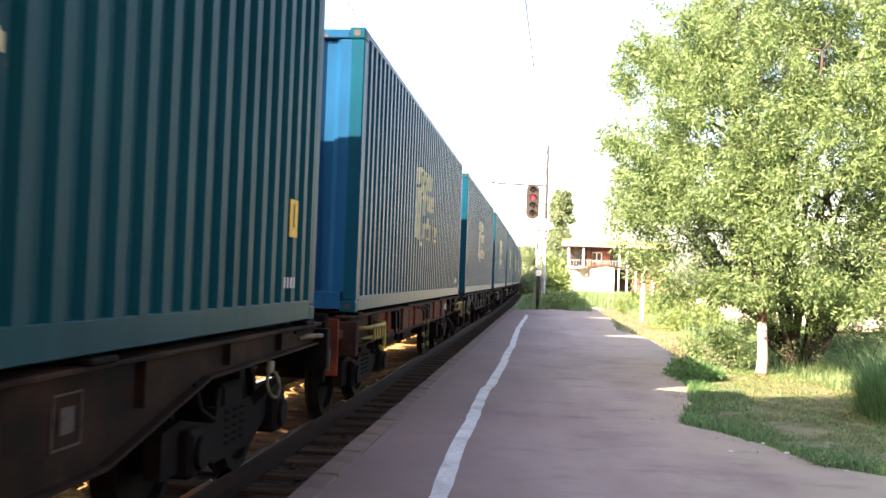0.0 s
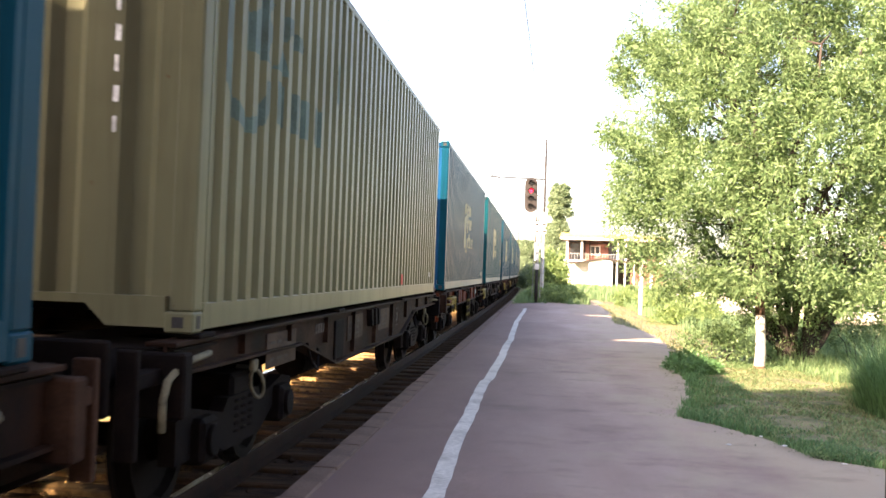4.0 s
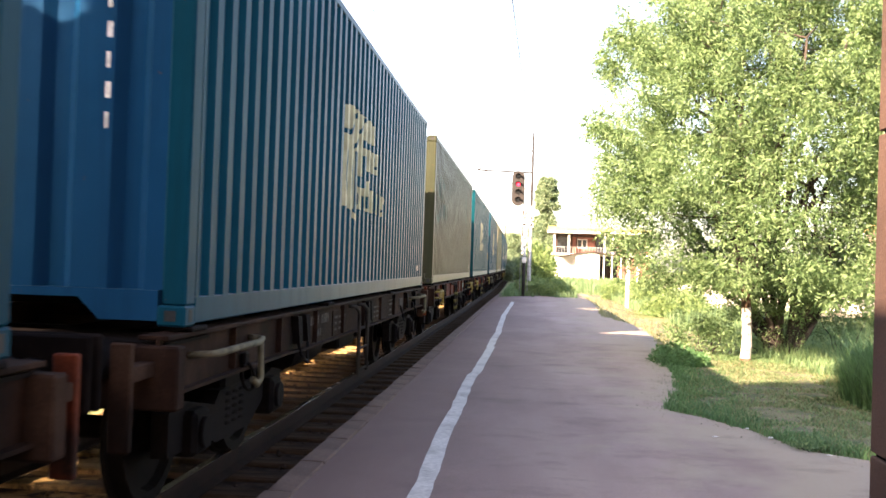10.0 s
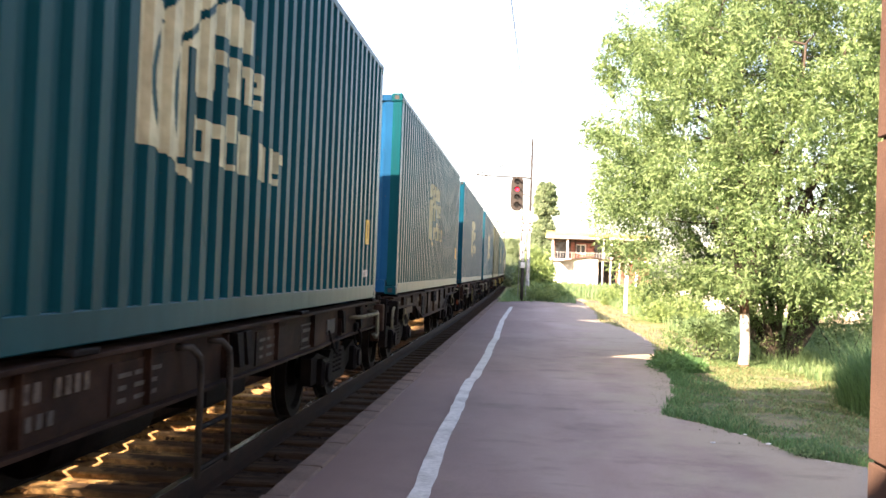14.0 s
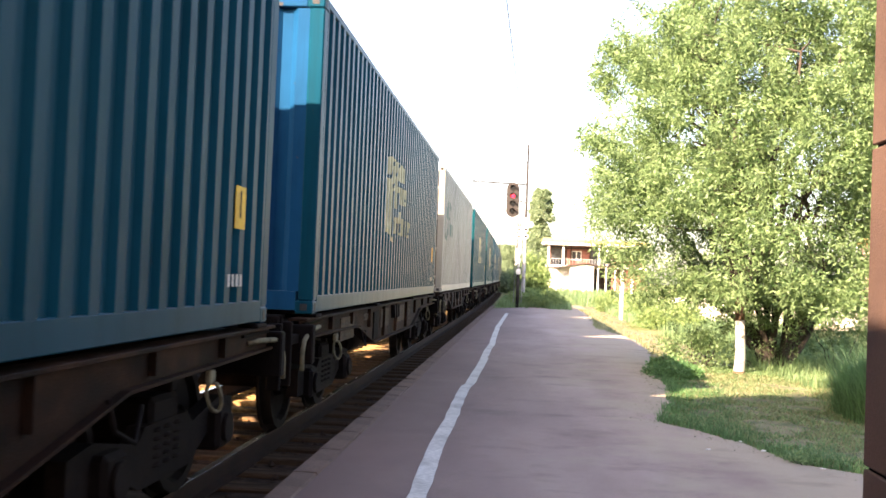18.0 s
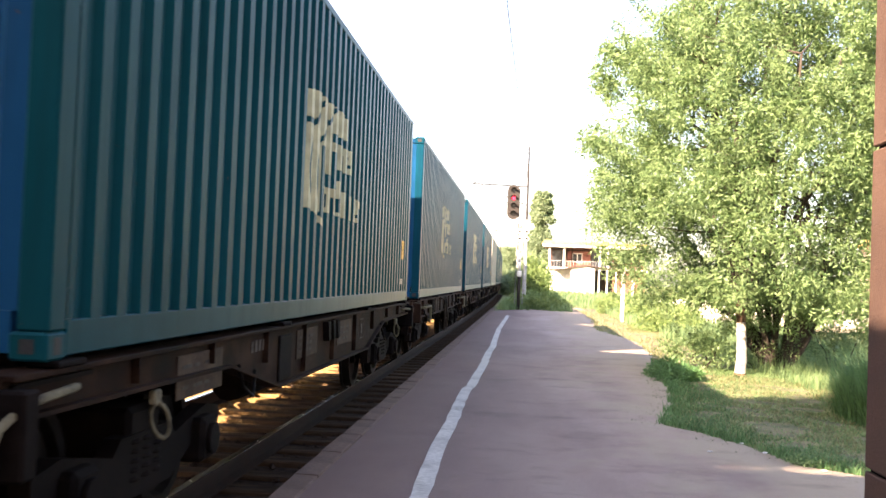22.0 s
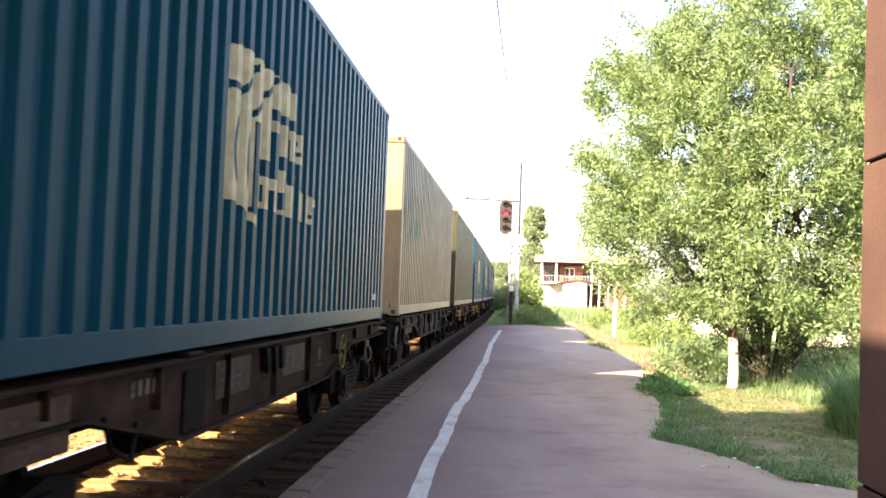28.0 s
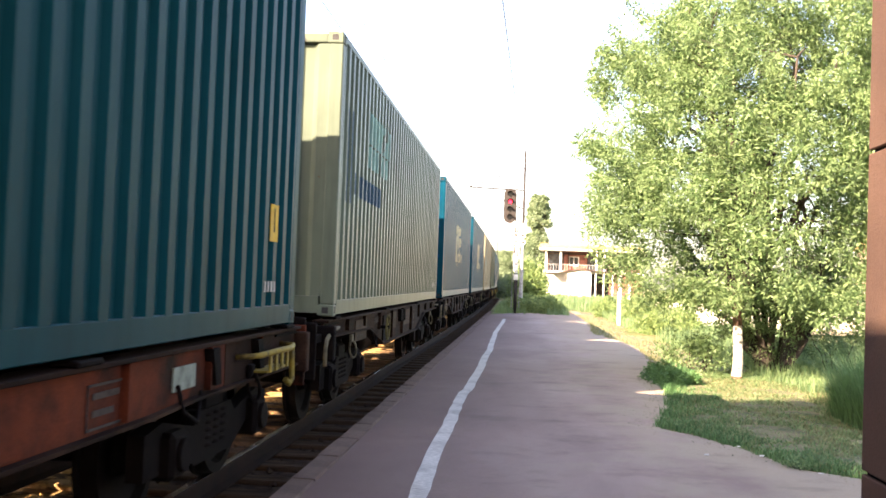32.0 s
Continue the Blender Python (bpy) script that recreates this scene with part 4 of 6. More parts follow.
def build_wagon(paint, label, shallow, rail, wheel=None, panel=False):
    """A four-axle flat wagon for one container; base on the rail heads at its centre."""
    w = thing("flat_wagon", label, "flat wagon", "wagons of the train")
    E = 6.35
    end = WAGON_BROWN if shallow else UNDER
    for f in (1, -1):
        dip = 0.76 if shallow else 0.6
        if shallow:
            web = [(-E, 0.78), (-4.75, 0.78), (-3.65, 0.78), (-2.95, dip), (2.95, dip), (3.65, 0.78), (E, 0.78), (E, 1.09), (-E, 1.09)]
        else:
            web = [(-E, 0.93), (-3.55, 0.9), (-2.9, 0.77), (-2.2, 0.63), (2.2, 0.63), (2.9, 0.77), (3.55, 0.9), (E, 0.93), (E, 1.09), (-E, 1.09)]
        s = part("side_sill", prism(nb(), web, 'x', f * 1.16, f * 1.18), paint, w)
        bm = nb()
        box(bm, *sorted((f * 1.06, f * 1.23)), -E, E, 1.085, 1.11, 0.004)
        for (y0, z0), (y1, z1) in zip(web[:len(web) - 3], web[1:len(web) - 2]):
            prism(bm, [(y0, z0), (y1, z1), (y1, z1 + 0.02), (y0, z0 + 0.02)], 'x', f * 1.08, f * 1.23)
        part("sill_flange", bm, WAGON_BROWN if shallow else paint, s)
        if f < 0:
            continue
        for y in (-5.1, -3.9, -2.6, -1.3, 0.0, 1.3, 2.6, 3.9, 5.1):
            lo = (0.8 if abs(y) > 3.6 else dip + 0.02) if shallow else (0.94 if abs(y) > 3.2 else 0.84 if abs(y) > 2.5 else 0.66)
            part("stiffener", box(nb(), *sorted((f * 1.178, f * 1.222)), y - 0.009, y + 0.009, lo + 0.015, 1.087), paint, s)
        for y in (-5.9, -2.1, 2.1, 5.9):
            part("container_bracket", box(nb(), *sorted((f * 1.1, f * 1.245)), y - 0.13, y + 0.13, 1.11, DECK, 0.008), UNDER, w)
        # panels with painted data
        for y, n in (((-1.3, 3), (1.2, 3)) if shallow else ((-4.05, 3), (-1.1, 3), (0.75, 3))):
            p = part("data_panel", box(nb(), *sorted((f * 1.18, f * 1.19)), y - 0.42, y + 0.42, 0.79, 1.04, 0.004), paint if shallow else PANEL, s)
            for k in range(n):
                y0 = y - 0.34 + k * 0.2
                for z in (0.96, 0.9, 0.84):
                    part("painted_bar", box(nb(), *sorted((f * 1.19, f * 1.192)), y0, y0 + 0.1 + 0.06 * ((k + (z > 0.9)) % 2), z, z + 0.022), FADED, p)
        if shallow:
            if panel:
                part("repainted_panel", box(nb(), 1.18, 1.1835, -2.9, -0.85, 0.785, 1.08), WAGON_RED, s, "patch of faded red paint")
            if paint is WAGON_RED:
                for y0, y1 in ((-6.34, -4.42), (4.3, 6.34)):
                    part("end_panel", box(nb(), 1.18, 1.1845, y0, y1, 0.785, 1.083), WAGON_BROWN, s, "grimy brown end of the side frame")
            for k in range(9):
                if k != 4:
                    part("number_bar", box(nb(), 1.184, 1.188, -2.72 + 0.09 * k, -2.665 + 0.09 * k, 0.95, 1.03), GRIMY_WHITE, s)
            for k in range(4):
                part("number_bar", box(nb(), 1.184, 1.188, -2.6 + 0.09 * k, -2.545 + 0.09 * k, 0.84, 0.9), FADED, s)
            fr = nb()
            for a in ((2.2, 2.62, 1.0, 1.012), (2.2, 2.62, 0.8, 0.812), (2.2, 2.212, 0.8, 1.012), (2.608, 2.62, 0.8, 1.012), (2.26, 2.56, 0.94, 0.97), (2.26, 2.5, 0.86, 0.89)):
                box(fr, 1.183, 1.187, *a)
            part("inspection_frame", fr, FADED, s, "white framed inspection grid")
            part("number_plate", box(nb(), 1.18, 1.194, 3.3, 3.68, 0.86, 1.0, 0.004), PLATE if paint is WAGON_RED else FADED, s, "small grimy metal plate")
            for y in (-3.35, -3.05, 0.22, 0.42, 3.95, 5.0):
                part("lashing_bracket", prism(nb(), [(y - 0.09, 1.07), (y + 0.05, 1.07), (y + 0.11, 0.84), (y, 0.84)], 'x', 1.18, 1.24), UNDER, s)
            # bent pipe ladder at mid-length
            lad = part("ladder", rod(nb(), (1.27, -0.68, 0.34), (1.27, -0.12, 0.34), 0.016, n=6), UNDER, w, "bent pipe ladder")
            for y in (-0.68, -0.12):
                top = [(1.17, y - 0.16, 1.05), (1.25, y - 0.11, 1.045), (1.275, y - 0.03, 0.99), (1.275, y, 0.9), (1.275, y, 0.3)]
                part("ladder_pipe", bar(nb(), top, 0.021), PIPE, lad)
                for k in range(3 if rail is YELLOW else 0):
                    part("paint_band", rod(nb(), (1.275, y, 0.42 + 0.17 * k), (1.275, y, 0.5 + 0.17 * k), 0.0245, n=8), DULL_YELLOW, lad, "chipped yellow band")
            part("rung", rod(nb(), (1.27, -0.68, 0.58), (1.27, -0.12, 0.58), 0.016, n=6), UNDER, lad)
            for y0, y1 in ((4.55, 5.78), (-5.9, -4.7)):
                bm = bar(nb(), [(1.18, y0, 0.97), (1.3, y0, 0.98), (1.34, y0 + 0.04, 0.985), (1.35, y1 - 0.3, 0.985), (1.31, y1 - 0.08, 0.99), (1.25, y1, 0.99), (1.18, y1 + 0.02, 0.99)], 0.022)
                r = part("grab_rail", bm, rail, w, "bent yellow grab rail" if rail is YELLOW else "grimy bent grab rail")
                bm = bar(nb(), [(1.34, y1 - 0.24, 0.98), (1.34, y1 - 0.22, 0.86), (1.34, y1 - 0.2, 0.74), (1.33, y1 - 0.26, 0.7), (1.31, y1 - 0.3, 0.74)], 0.024)
                part("rail_leg", bm, rail, r)
                if rail is YELLOW:
                    part("step_plate", box(nb(), 1.2, 1.33, y0 + 0.3, y1 - 0.3, 0.84, 0.855, 0.005), rail, r)
                    for k in range(4):
                        part("hanger", box(nb(), 1.325, 1.34, y0 + 0.34 + 0.17 * k, y0 + 0.4 + 0.17 * k, 0.84, 0.98, 0.004), rail, r)
        else:
            part("dark_plate", box(nb(), 1.18, 1.2, -2.15, -1.75, 0.66, 1.03, 0.01), UNDER, s, "dark steel cover plate")
            for k in range(5):
                part("number_bar", box(nb(), 1.184, 1.188, -2.95 + 0.1 * k, -2.89 + 0.1 * k, 0.95, 1.03), GRIMY_WHITE, s)
            for y in (-0.35, -0.1, 0.12):
                part("lashing_bracket", prism(nb(), [(y - 0.07, 1.07), (y + 0.05, 1.07), (y + 0.09, 0.9), (y, 0.88)], 'x', 1.18, 1.24), UNDER, s)
            for y in (1.75,):
                fr = nb()
                for a in ((y, y + 0.26, 1.0, 1.01), (y, y + 0.26, 0.78, 0.79), (y, y + 0.01, 0.78, 1.01), (y + 0.25, y + 0.26, 0.78, 1.01), (y + 0.07, y + 0.19, 0.84, 0.95)):
                    box(fr, 1.183, 1.187, *a)
                part("inspection_frame", fr, FADED, s)
            for e in (1, -1):
                pipe = [(1.18, e * 5.75, 1.0), (1.24, e * 5.85, 1.02), (1.25, e * 6.3, 1.0), (1.25, e * 6.5, 0.93), (1.25, e * 6.56, 0.84), (1.25, e * 6.56, 0.68)]
                part("handrail", bar(nb(), pipe, 0.02), rail, w, "grimy cream handrail")
        for y in (-4.85, 4.85):
            bm = nb()
            loop = [(1.22 + 0.06 * math.sin(a) * 0.5, y + 0.05 * math.sin(a) + 0.06 * (1 - math.cos(a)), 0.73 + 0.1 * math.cos(a)) for a in np.linspace(0, 2 * math.pi, 13)]
            bar(bm, loop, 0.013, 6)
            box(bm, 1.19, 1.23, y - 0.05, y + 0.05, 0.82, 0.9, 0.01)
            part("tow_ring", bm, UNDER if shallow else rail, w)
        for y in (-3.3, 3.35):
            bm = bar(nb(), [(1.2, y, 0.9), (1.24, y, 0.75), (1.24, y + 0.25, 0.66), (1.2, y + 0.42, 0.82)], 0.014)
            part("brake_lever", bm, UNDER, w)
        if wheel:
            y, z, r = wheel
            bm = ring(nb(), (1.29, y, z), r, 0.012, 'x', 20)
            for k in range(4):
                a = 0.5 + k * math.pi / 2
                rod(bm, (1.29, y, z), (1.29, y + r * math.cos(a), z + r * math.sin(a)), 0.008, n=5)
            hub = part("brake_wheel", bm, DULL_YELLOW, w, "spoked yellow handbrake wheel")
            part("wheel_shaft", rod(nb(), (1.1, y, z), (1.31, y, z), 0.025, n=8), UNDER, hub)
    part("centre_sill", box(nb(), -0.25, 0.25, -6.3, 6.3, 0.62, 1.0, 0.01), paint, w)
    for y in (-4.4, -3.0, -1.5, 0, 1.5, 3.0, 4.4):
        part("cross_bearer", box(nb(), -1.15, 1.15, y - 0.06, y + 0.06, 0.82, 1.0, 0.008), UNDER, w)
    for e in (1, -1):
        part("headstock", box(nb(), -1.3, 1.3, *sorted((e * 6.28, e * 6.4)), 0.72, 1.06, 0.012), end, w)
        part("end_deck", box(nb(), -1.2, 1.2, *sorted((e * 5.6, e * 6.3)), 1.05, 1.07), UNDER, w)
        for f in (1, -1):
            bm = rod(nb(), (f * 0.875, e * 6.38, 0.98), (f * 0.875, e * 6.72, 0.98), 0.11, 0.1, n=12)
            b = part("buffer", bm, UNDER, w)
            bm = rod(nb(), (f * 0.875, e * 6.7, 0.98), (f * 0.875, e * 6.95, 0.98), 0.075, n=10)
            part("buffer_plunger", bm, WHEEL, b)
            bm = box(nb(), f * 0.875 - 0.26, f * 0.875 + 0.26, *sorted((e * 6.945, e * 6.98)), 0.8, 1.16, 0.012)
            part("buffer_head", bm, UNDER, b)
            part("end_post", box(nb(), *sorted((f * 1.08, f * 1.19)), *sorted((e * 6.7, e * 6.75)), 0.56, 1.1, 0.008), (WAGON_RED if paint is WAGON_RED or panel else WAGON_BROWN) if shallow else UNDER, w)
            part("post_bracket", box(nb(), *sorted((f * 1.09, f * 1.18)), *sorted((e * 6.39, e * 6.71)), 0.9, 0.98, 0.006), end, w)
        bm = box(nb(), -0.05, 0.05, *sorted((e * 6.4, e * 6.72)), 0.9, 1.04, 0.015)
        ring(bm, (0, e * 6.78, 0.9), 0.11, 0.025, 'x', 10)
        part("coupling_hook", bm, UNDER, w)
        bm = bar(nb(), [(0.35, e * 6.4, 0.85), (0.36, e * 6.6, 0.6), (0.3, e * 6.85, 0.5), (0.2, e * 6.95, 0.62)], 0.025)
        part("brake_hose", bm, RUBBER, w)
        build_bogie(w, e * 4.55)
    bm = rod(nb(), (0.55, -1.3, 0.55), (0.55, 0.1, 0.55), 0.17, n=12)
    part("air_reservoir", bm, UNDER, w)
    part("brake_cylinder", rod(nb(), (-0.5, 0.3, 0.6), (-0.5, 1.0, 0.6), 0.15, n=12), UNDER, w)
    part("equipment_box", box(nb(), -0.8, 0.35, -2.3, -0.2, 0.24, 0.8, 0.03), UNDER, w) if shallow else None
    # far-side boxes, added to keep part of the sun off the track bed
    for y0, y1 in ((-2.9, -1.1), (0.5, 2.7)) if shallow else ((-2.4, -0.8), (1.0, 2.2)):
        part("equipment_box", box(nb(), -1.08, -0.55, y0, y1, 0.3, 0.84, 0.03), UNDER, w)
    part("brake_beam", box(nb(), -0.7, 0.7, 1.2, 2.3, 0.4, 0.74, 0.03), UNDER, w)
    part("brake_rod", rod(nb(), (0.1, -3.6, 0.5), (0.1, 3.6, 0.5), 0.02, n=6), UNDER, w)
    for e in (1, -1):
        for d in (-0.9, 0.9):
            build_wheelset(w, e * 4.55 + d)
    return w


WAGONS = {}
WAGON_LOOKS = {
    "red": (WAGON_RED, "orange-red four-axle container flat wagon with yellow rails", True, YELLOW),
    "brown": (WAGON_BROWN, "rust-brown shallow-framed container flat wagon", True, DULL_RAIL),
    "patched": (WAGON_BROWN, "rust-brown flat wagon with a red patch and handbrake wheel", True, DULL_RAIL, (-1.5, 0.72, 0.2), True),
    "grey": (WAGON, "rusty grey-brown deep-framed container flat wagon", False, DULL_RAIL),
    "braked": (WAGON, "rusty grey-brown flat wagon with a yellow handbrake wheel", False, DULL_RAIL, (2.6, 0.88, 0.17)),
    "hindbraked": (WAGON, "rusty grey-brown flat wagon with a handbrake wheel toward its rear", False, DULL_RAIL, (-2.35, 0.88, 0.17)),
}
SWAP = {6: "brown", 7: "patched", 9: "brown", 13: "brown", 18: "braked", 20: "hindbraked", 3: "brown", -1: "red", -3: "brown"}

# order of the train from the head backwards: container, doors toward the rear, wagon
TRAIN = [("blue", 0, "grey"), ("beige", 0, "grey")] + [("blue", 0, "grey"), ("bluetag", 1, "grey")] * 3 + [("blue", 0, "grey")] * 3 + [
    ("teal", 0, "grey"), ("blue", 0, "red"), ("khaki", 0, "grey"), ("blue", 1, "grey"), ("teal", 1, "red"), ("olive", 0, "red"), ("azure", 0, "grey"),
    ("blue", 1, "grey"), ("teal", 0, "grey"), ("teal", 1, "grey"), ("grey", 1, "grey"), ("bluetag", 0, "grey"), ("bluetag", 0, "grey"), ("bluetag", 0, "grey"),
    ("teal", 0, "grey"), ("blue", 0, "red"), ("olive", 0, "red"), ("beige", 0, "grey"), ("blue", 1, "grey"), ("blue", 1, "grey"), ("sage", 0, "grey"),
    ("teal", 0, "red"), ("blue", 0, "grey"), ("blue", 0, "grey")]
LEAD = 11             # wagons ahead of the first one that stands beside the camera
PITCH = 14.0
NUDGE = {1: -0.18, 2: -0.2, 3: -0.1, 4: -0.1, 7: -0.04, 8: -0.12, 9: -0.22, 10: -0.25, 11: -0.25, 12: -0.05, 13: 0.12, 14: 0.16, 15: 0.17, 17: -0.2, 18: -0.33, 19: -0.31, 20: -0.13, 21: -0.05}      # uneven buffer gaps
stock = []
for k, (look_of, turned, colour) in enumerate(TRAIN):
    centre = -4.04 + HL - PITCH * (k - LEAD) + NUDGE.get(k - LEAD, 0.0)
    colour = SWAP.get(k - LEAD, colour)
    key = (look_of, turned)
    if key in KINDS:
        box_ob = copy_thing(KINDS[key], Matrix())
    else:
        box_ob = KINDS[key] = build_container(*LOOKS[look_of], turned)
    if colour in WAGONS:
        wagon_ob = copy_thing(WAGONS[colour], Matrix())
    else:
        wagon_ob = WAGONS[colour] = build_wagon(*WAGON_LOOKS[colour])
    stock.append((k - LEAD, centre, [(box_ob, DECK, 180 if turned else 0), (wagon_ob, RAIL_Z, 0)]))


def motions():
    """The train rolls away along the track; its wheels turn."""
    rows = [k for k in range(0, 33)]
    spin = [k / 15 for k in range(0, 481)]
    for index, centre, pair in stock:
        for ob, z, turn in pair:
            keys = []
            for t in rows:
                s = centre + travelled(t)
                (xa, ya, _), (xb, yb, _) = track(s - 4.55), track(s + 4.55)
                a = math.atan2(xa - xb, yb - ya)
                keys.append((t, Matrix.Translation(((xa + xb) / 2, (ya + yb) / 2, z)) @ Matrix.Rotation(a + radians(turn), 4, 'Z')))
            walk(ob, keys)
        if -2 <= index <= 22:
            for w in pair[1][0].children:
                if w.name.startswith("wheelset"):
                    walk(w, [(t, Matrix.Translation(w.location) @ Matrix.Rotation(-travelled(t) / 0.46, 4, 'X')) for t in spin])
# ---- plants ----
def leaf_cloud(centres, radii, per, length, width, rng, droop=0.3):
    """Leaf quads strewn in clumps; arrays of clump centres and radii."""
    n = len(centres) * per
    c = np.repeat(centres, per, 0)
    r = np.repeat(radii, per)[:, None]
    d = rng.normal(size=(n, 3))
    d /= np.linalg.norm(d, axis=1)[:, None]
    p = c + d * r * rng.uniform(0.1, 1.0, (n, 1)) ** 0.6 * np.array([1, 1, 0.85])
    axis = d * 0.7 + rng.normal(size=(n, 3)) * 0.7
    axis[:, 2] -= droop
    axis /= np.linalg.norm(axis, axis=1)[:, None]
    side = np.cross(axis, rng.normal(size=(n, 3)))
    side /= np.linalg.norm(side, axis=1)[:, None] + 1e-9
    l = length * rng.uniform(0.6, 1.25, (n, 1))
    w = width * rng.uniform(0.7, 1.2, (n, 1))
    v = np.stack([p, p + axis * l * 0.5 + side * w, p + axis * l, p + axis * l * 0.45 - side * w], 1).reshape(-1, 3)
    f = np.arange(4 * n).reshape(-1, 4)
    return v, f


def limb(bm, pts, r0, r1, n=7):
    pts = [Vector(p) for p in pts]
    last = None
    for k, p in enumerate(pts):
        d = (pts[min(k + 1, len(pts) - 1)] - pts[max(k - 1, 0)]).normalized()
        q = Vector((0, 0, 1)).rotation_difference(d)
        r = r0 + (r1 - r0) * k / (len(pts) - 1)
        ringv = [bm.verts.new(p + q @ Vector((r * math.cos(a * 2 * math.pi / n), r * math.sin(a * 2 * math.pi / n), 0))) for a in range(n)]
        if last:
            for a in range(n):
                bm.faces.new((last[a], last[(a + 1) % n], ringv[(a + 1) % n], ringv[a])).smooth = True
        last = ringv
    bm.faces.new(last)


def wander(rng, a, b, k=6, amount=0.12):
    a, b = np.array(a, float), np.array(b, float)
    length = np.linalg.norm(b - a)
    out = []
    for i in range(k + 1):
        t = i / k
        out.append(a + (b - a) * t + (rng.normal(size=3) * amount * length * t * (1 - t) if 0 < i < k else 0))
    return out


def build_willow():
    rng = np.random.default_rng(11)
    base = np.array([3.93, 18.55, -0.05])
    t = thing("willow_tree", "broad young willow with a limewashed trunk and fresh green leaves", "tree", at=tuple(base))
    bm = nb()
    limb(bm, [(0, 0, 0.06), (0.02, 0, 0.3), (0.012, 0, 0.6), (-0.01, 0, 0.98)], 0.1, 0.085, 12)
    part("painted_trunk", bm, LIMEWASH, t, "limewashed lower trunk")
    bm = nb()
    limb(bm, [(-0.01, 0, 0.975), (-0.02, 0, 1.3), (0.0, 0, 1.6)], 0.085, 0.08, 12)
    limb(bm, [(0, 0, 0), (0, 0, 0.065)], 0.115, 0.1, 12)
    part("trunk", bm, RED_BARK, t, "reddish bare bark above the limewash")
    centre = np.array([0.35, 0.2, 3.7])
    rad = np.array([3.05, 3.0, 4.2])
    ends = []
    for k in range(13):
        a = k * 2.4
        el = 0.5 + 0.95 * ((k * 0.618) % 1)
        d = np.array([math.cos(a) * math.cos(el), math.sin(a) * math.cos(el), math.sin(el)])
        end = centre + d * rad * 0.8 + np.array([0, 0, -0.4])
        start = (0.03 * math.cos(a), 0.03 * math.sin(a), 1.3 + 0.25 * (k % 3) / 2)
        bm = nb()
        pts = wander(rng, start, end, 7, 0.16)
        limb(bm, pts, 0.07, 0.018, 6)
        twigs = nb()
        for j in range(2, 8):
            for _ in range(2):
                q = pts[j] + rng.normal(size=3) * np.array([0.7, 0.7, 0.5]) + np.array([0, 0, 0.35])
                limb(twigs, wander(rng, pts[j], q, 3, 0.15), 0.02, 0.006, 4)
                ends.append(q)
        tagged(part("brushwood", twigs, BARK, part("branch", bm, BARK, t)), kind="stuff")
    # clumps: more toward the outside, thinned by gaps
    cs, rs = [], []
    while len(cs) < 2250:
        d = rng.normal(size=3)
        d /= np.linalg.norm(d)
        r = rng.uniform(0.25, 1.0) ** 0.42
        lump = 1.03 + 0.03 * noise.noise(Vector(d * 2.3)) + 0.09 * noise.noise(Vector(d * 6.5))
        slim = 1.0 - 0.05 * math.exp(-((d[2] - 0.35) / 0.25) ** 2) + 0.2 * max(0.0, d[2]) ** 3 + 0.12 * max(0.0, -d[2])
        p = centre + d * rad * r * lump * np.array([slim, slim, 1])
        if p[2] < 0.3 * rng.uniform() + (max(1.2, 0.55 + 0.4 * np.hypot(p[0], p[1])) if p[0] < 0 else 1.1):
            continue
        if (noise.noise(Vector(p * 0.7)) < -0.2 or noise.noise(Vector(p * 1.9)) < -0.3) and r < 0.98:
            continue
        if 0.35 < p[0] < 1.85 and 1.75 < p[2] < 3.2 and rng.uniform() < 0.66:
            continue
        cs.append(p)
        rs.append(rng.uniform(0.16, 0.34))
    for e in ends:
        if e[2] > 1.7:
            cs.append(e)
            rs.append(rng.uniform(0.18, 0.3))
    # long thin shoots past the outline
    for k in range(90):
        d = rng.normal(size=3)
        d[2] = abs(d[2]) * 0.5
        d /= np.linalg.norm(d)
        p = centre + d * rad * np.array([0.95, 0.95, 1])
        if p[2] > 1.9:
            for j in range(3):
                cs.append(p + d * (0.1 + 0.17 * j) + np.array([0, 0, 0.05 * j]))
                rs.append(0.13)
    v, f = leaf_cloud(np.array(cs), np.array(rs), 84, 0.1, 0.0145, rng)
    raw("crown", v.tolist(), f.tolist(), WILLOW, t)
    return t


build_willow()


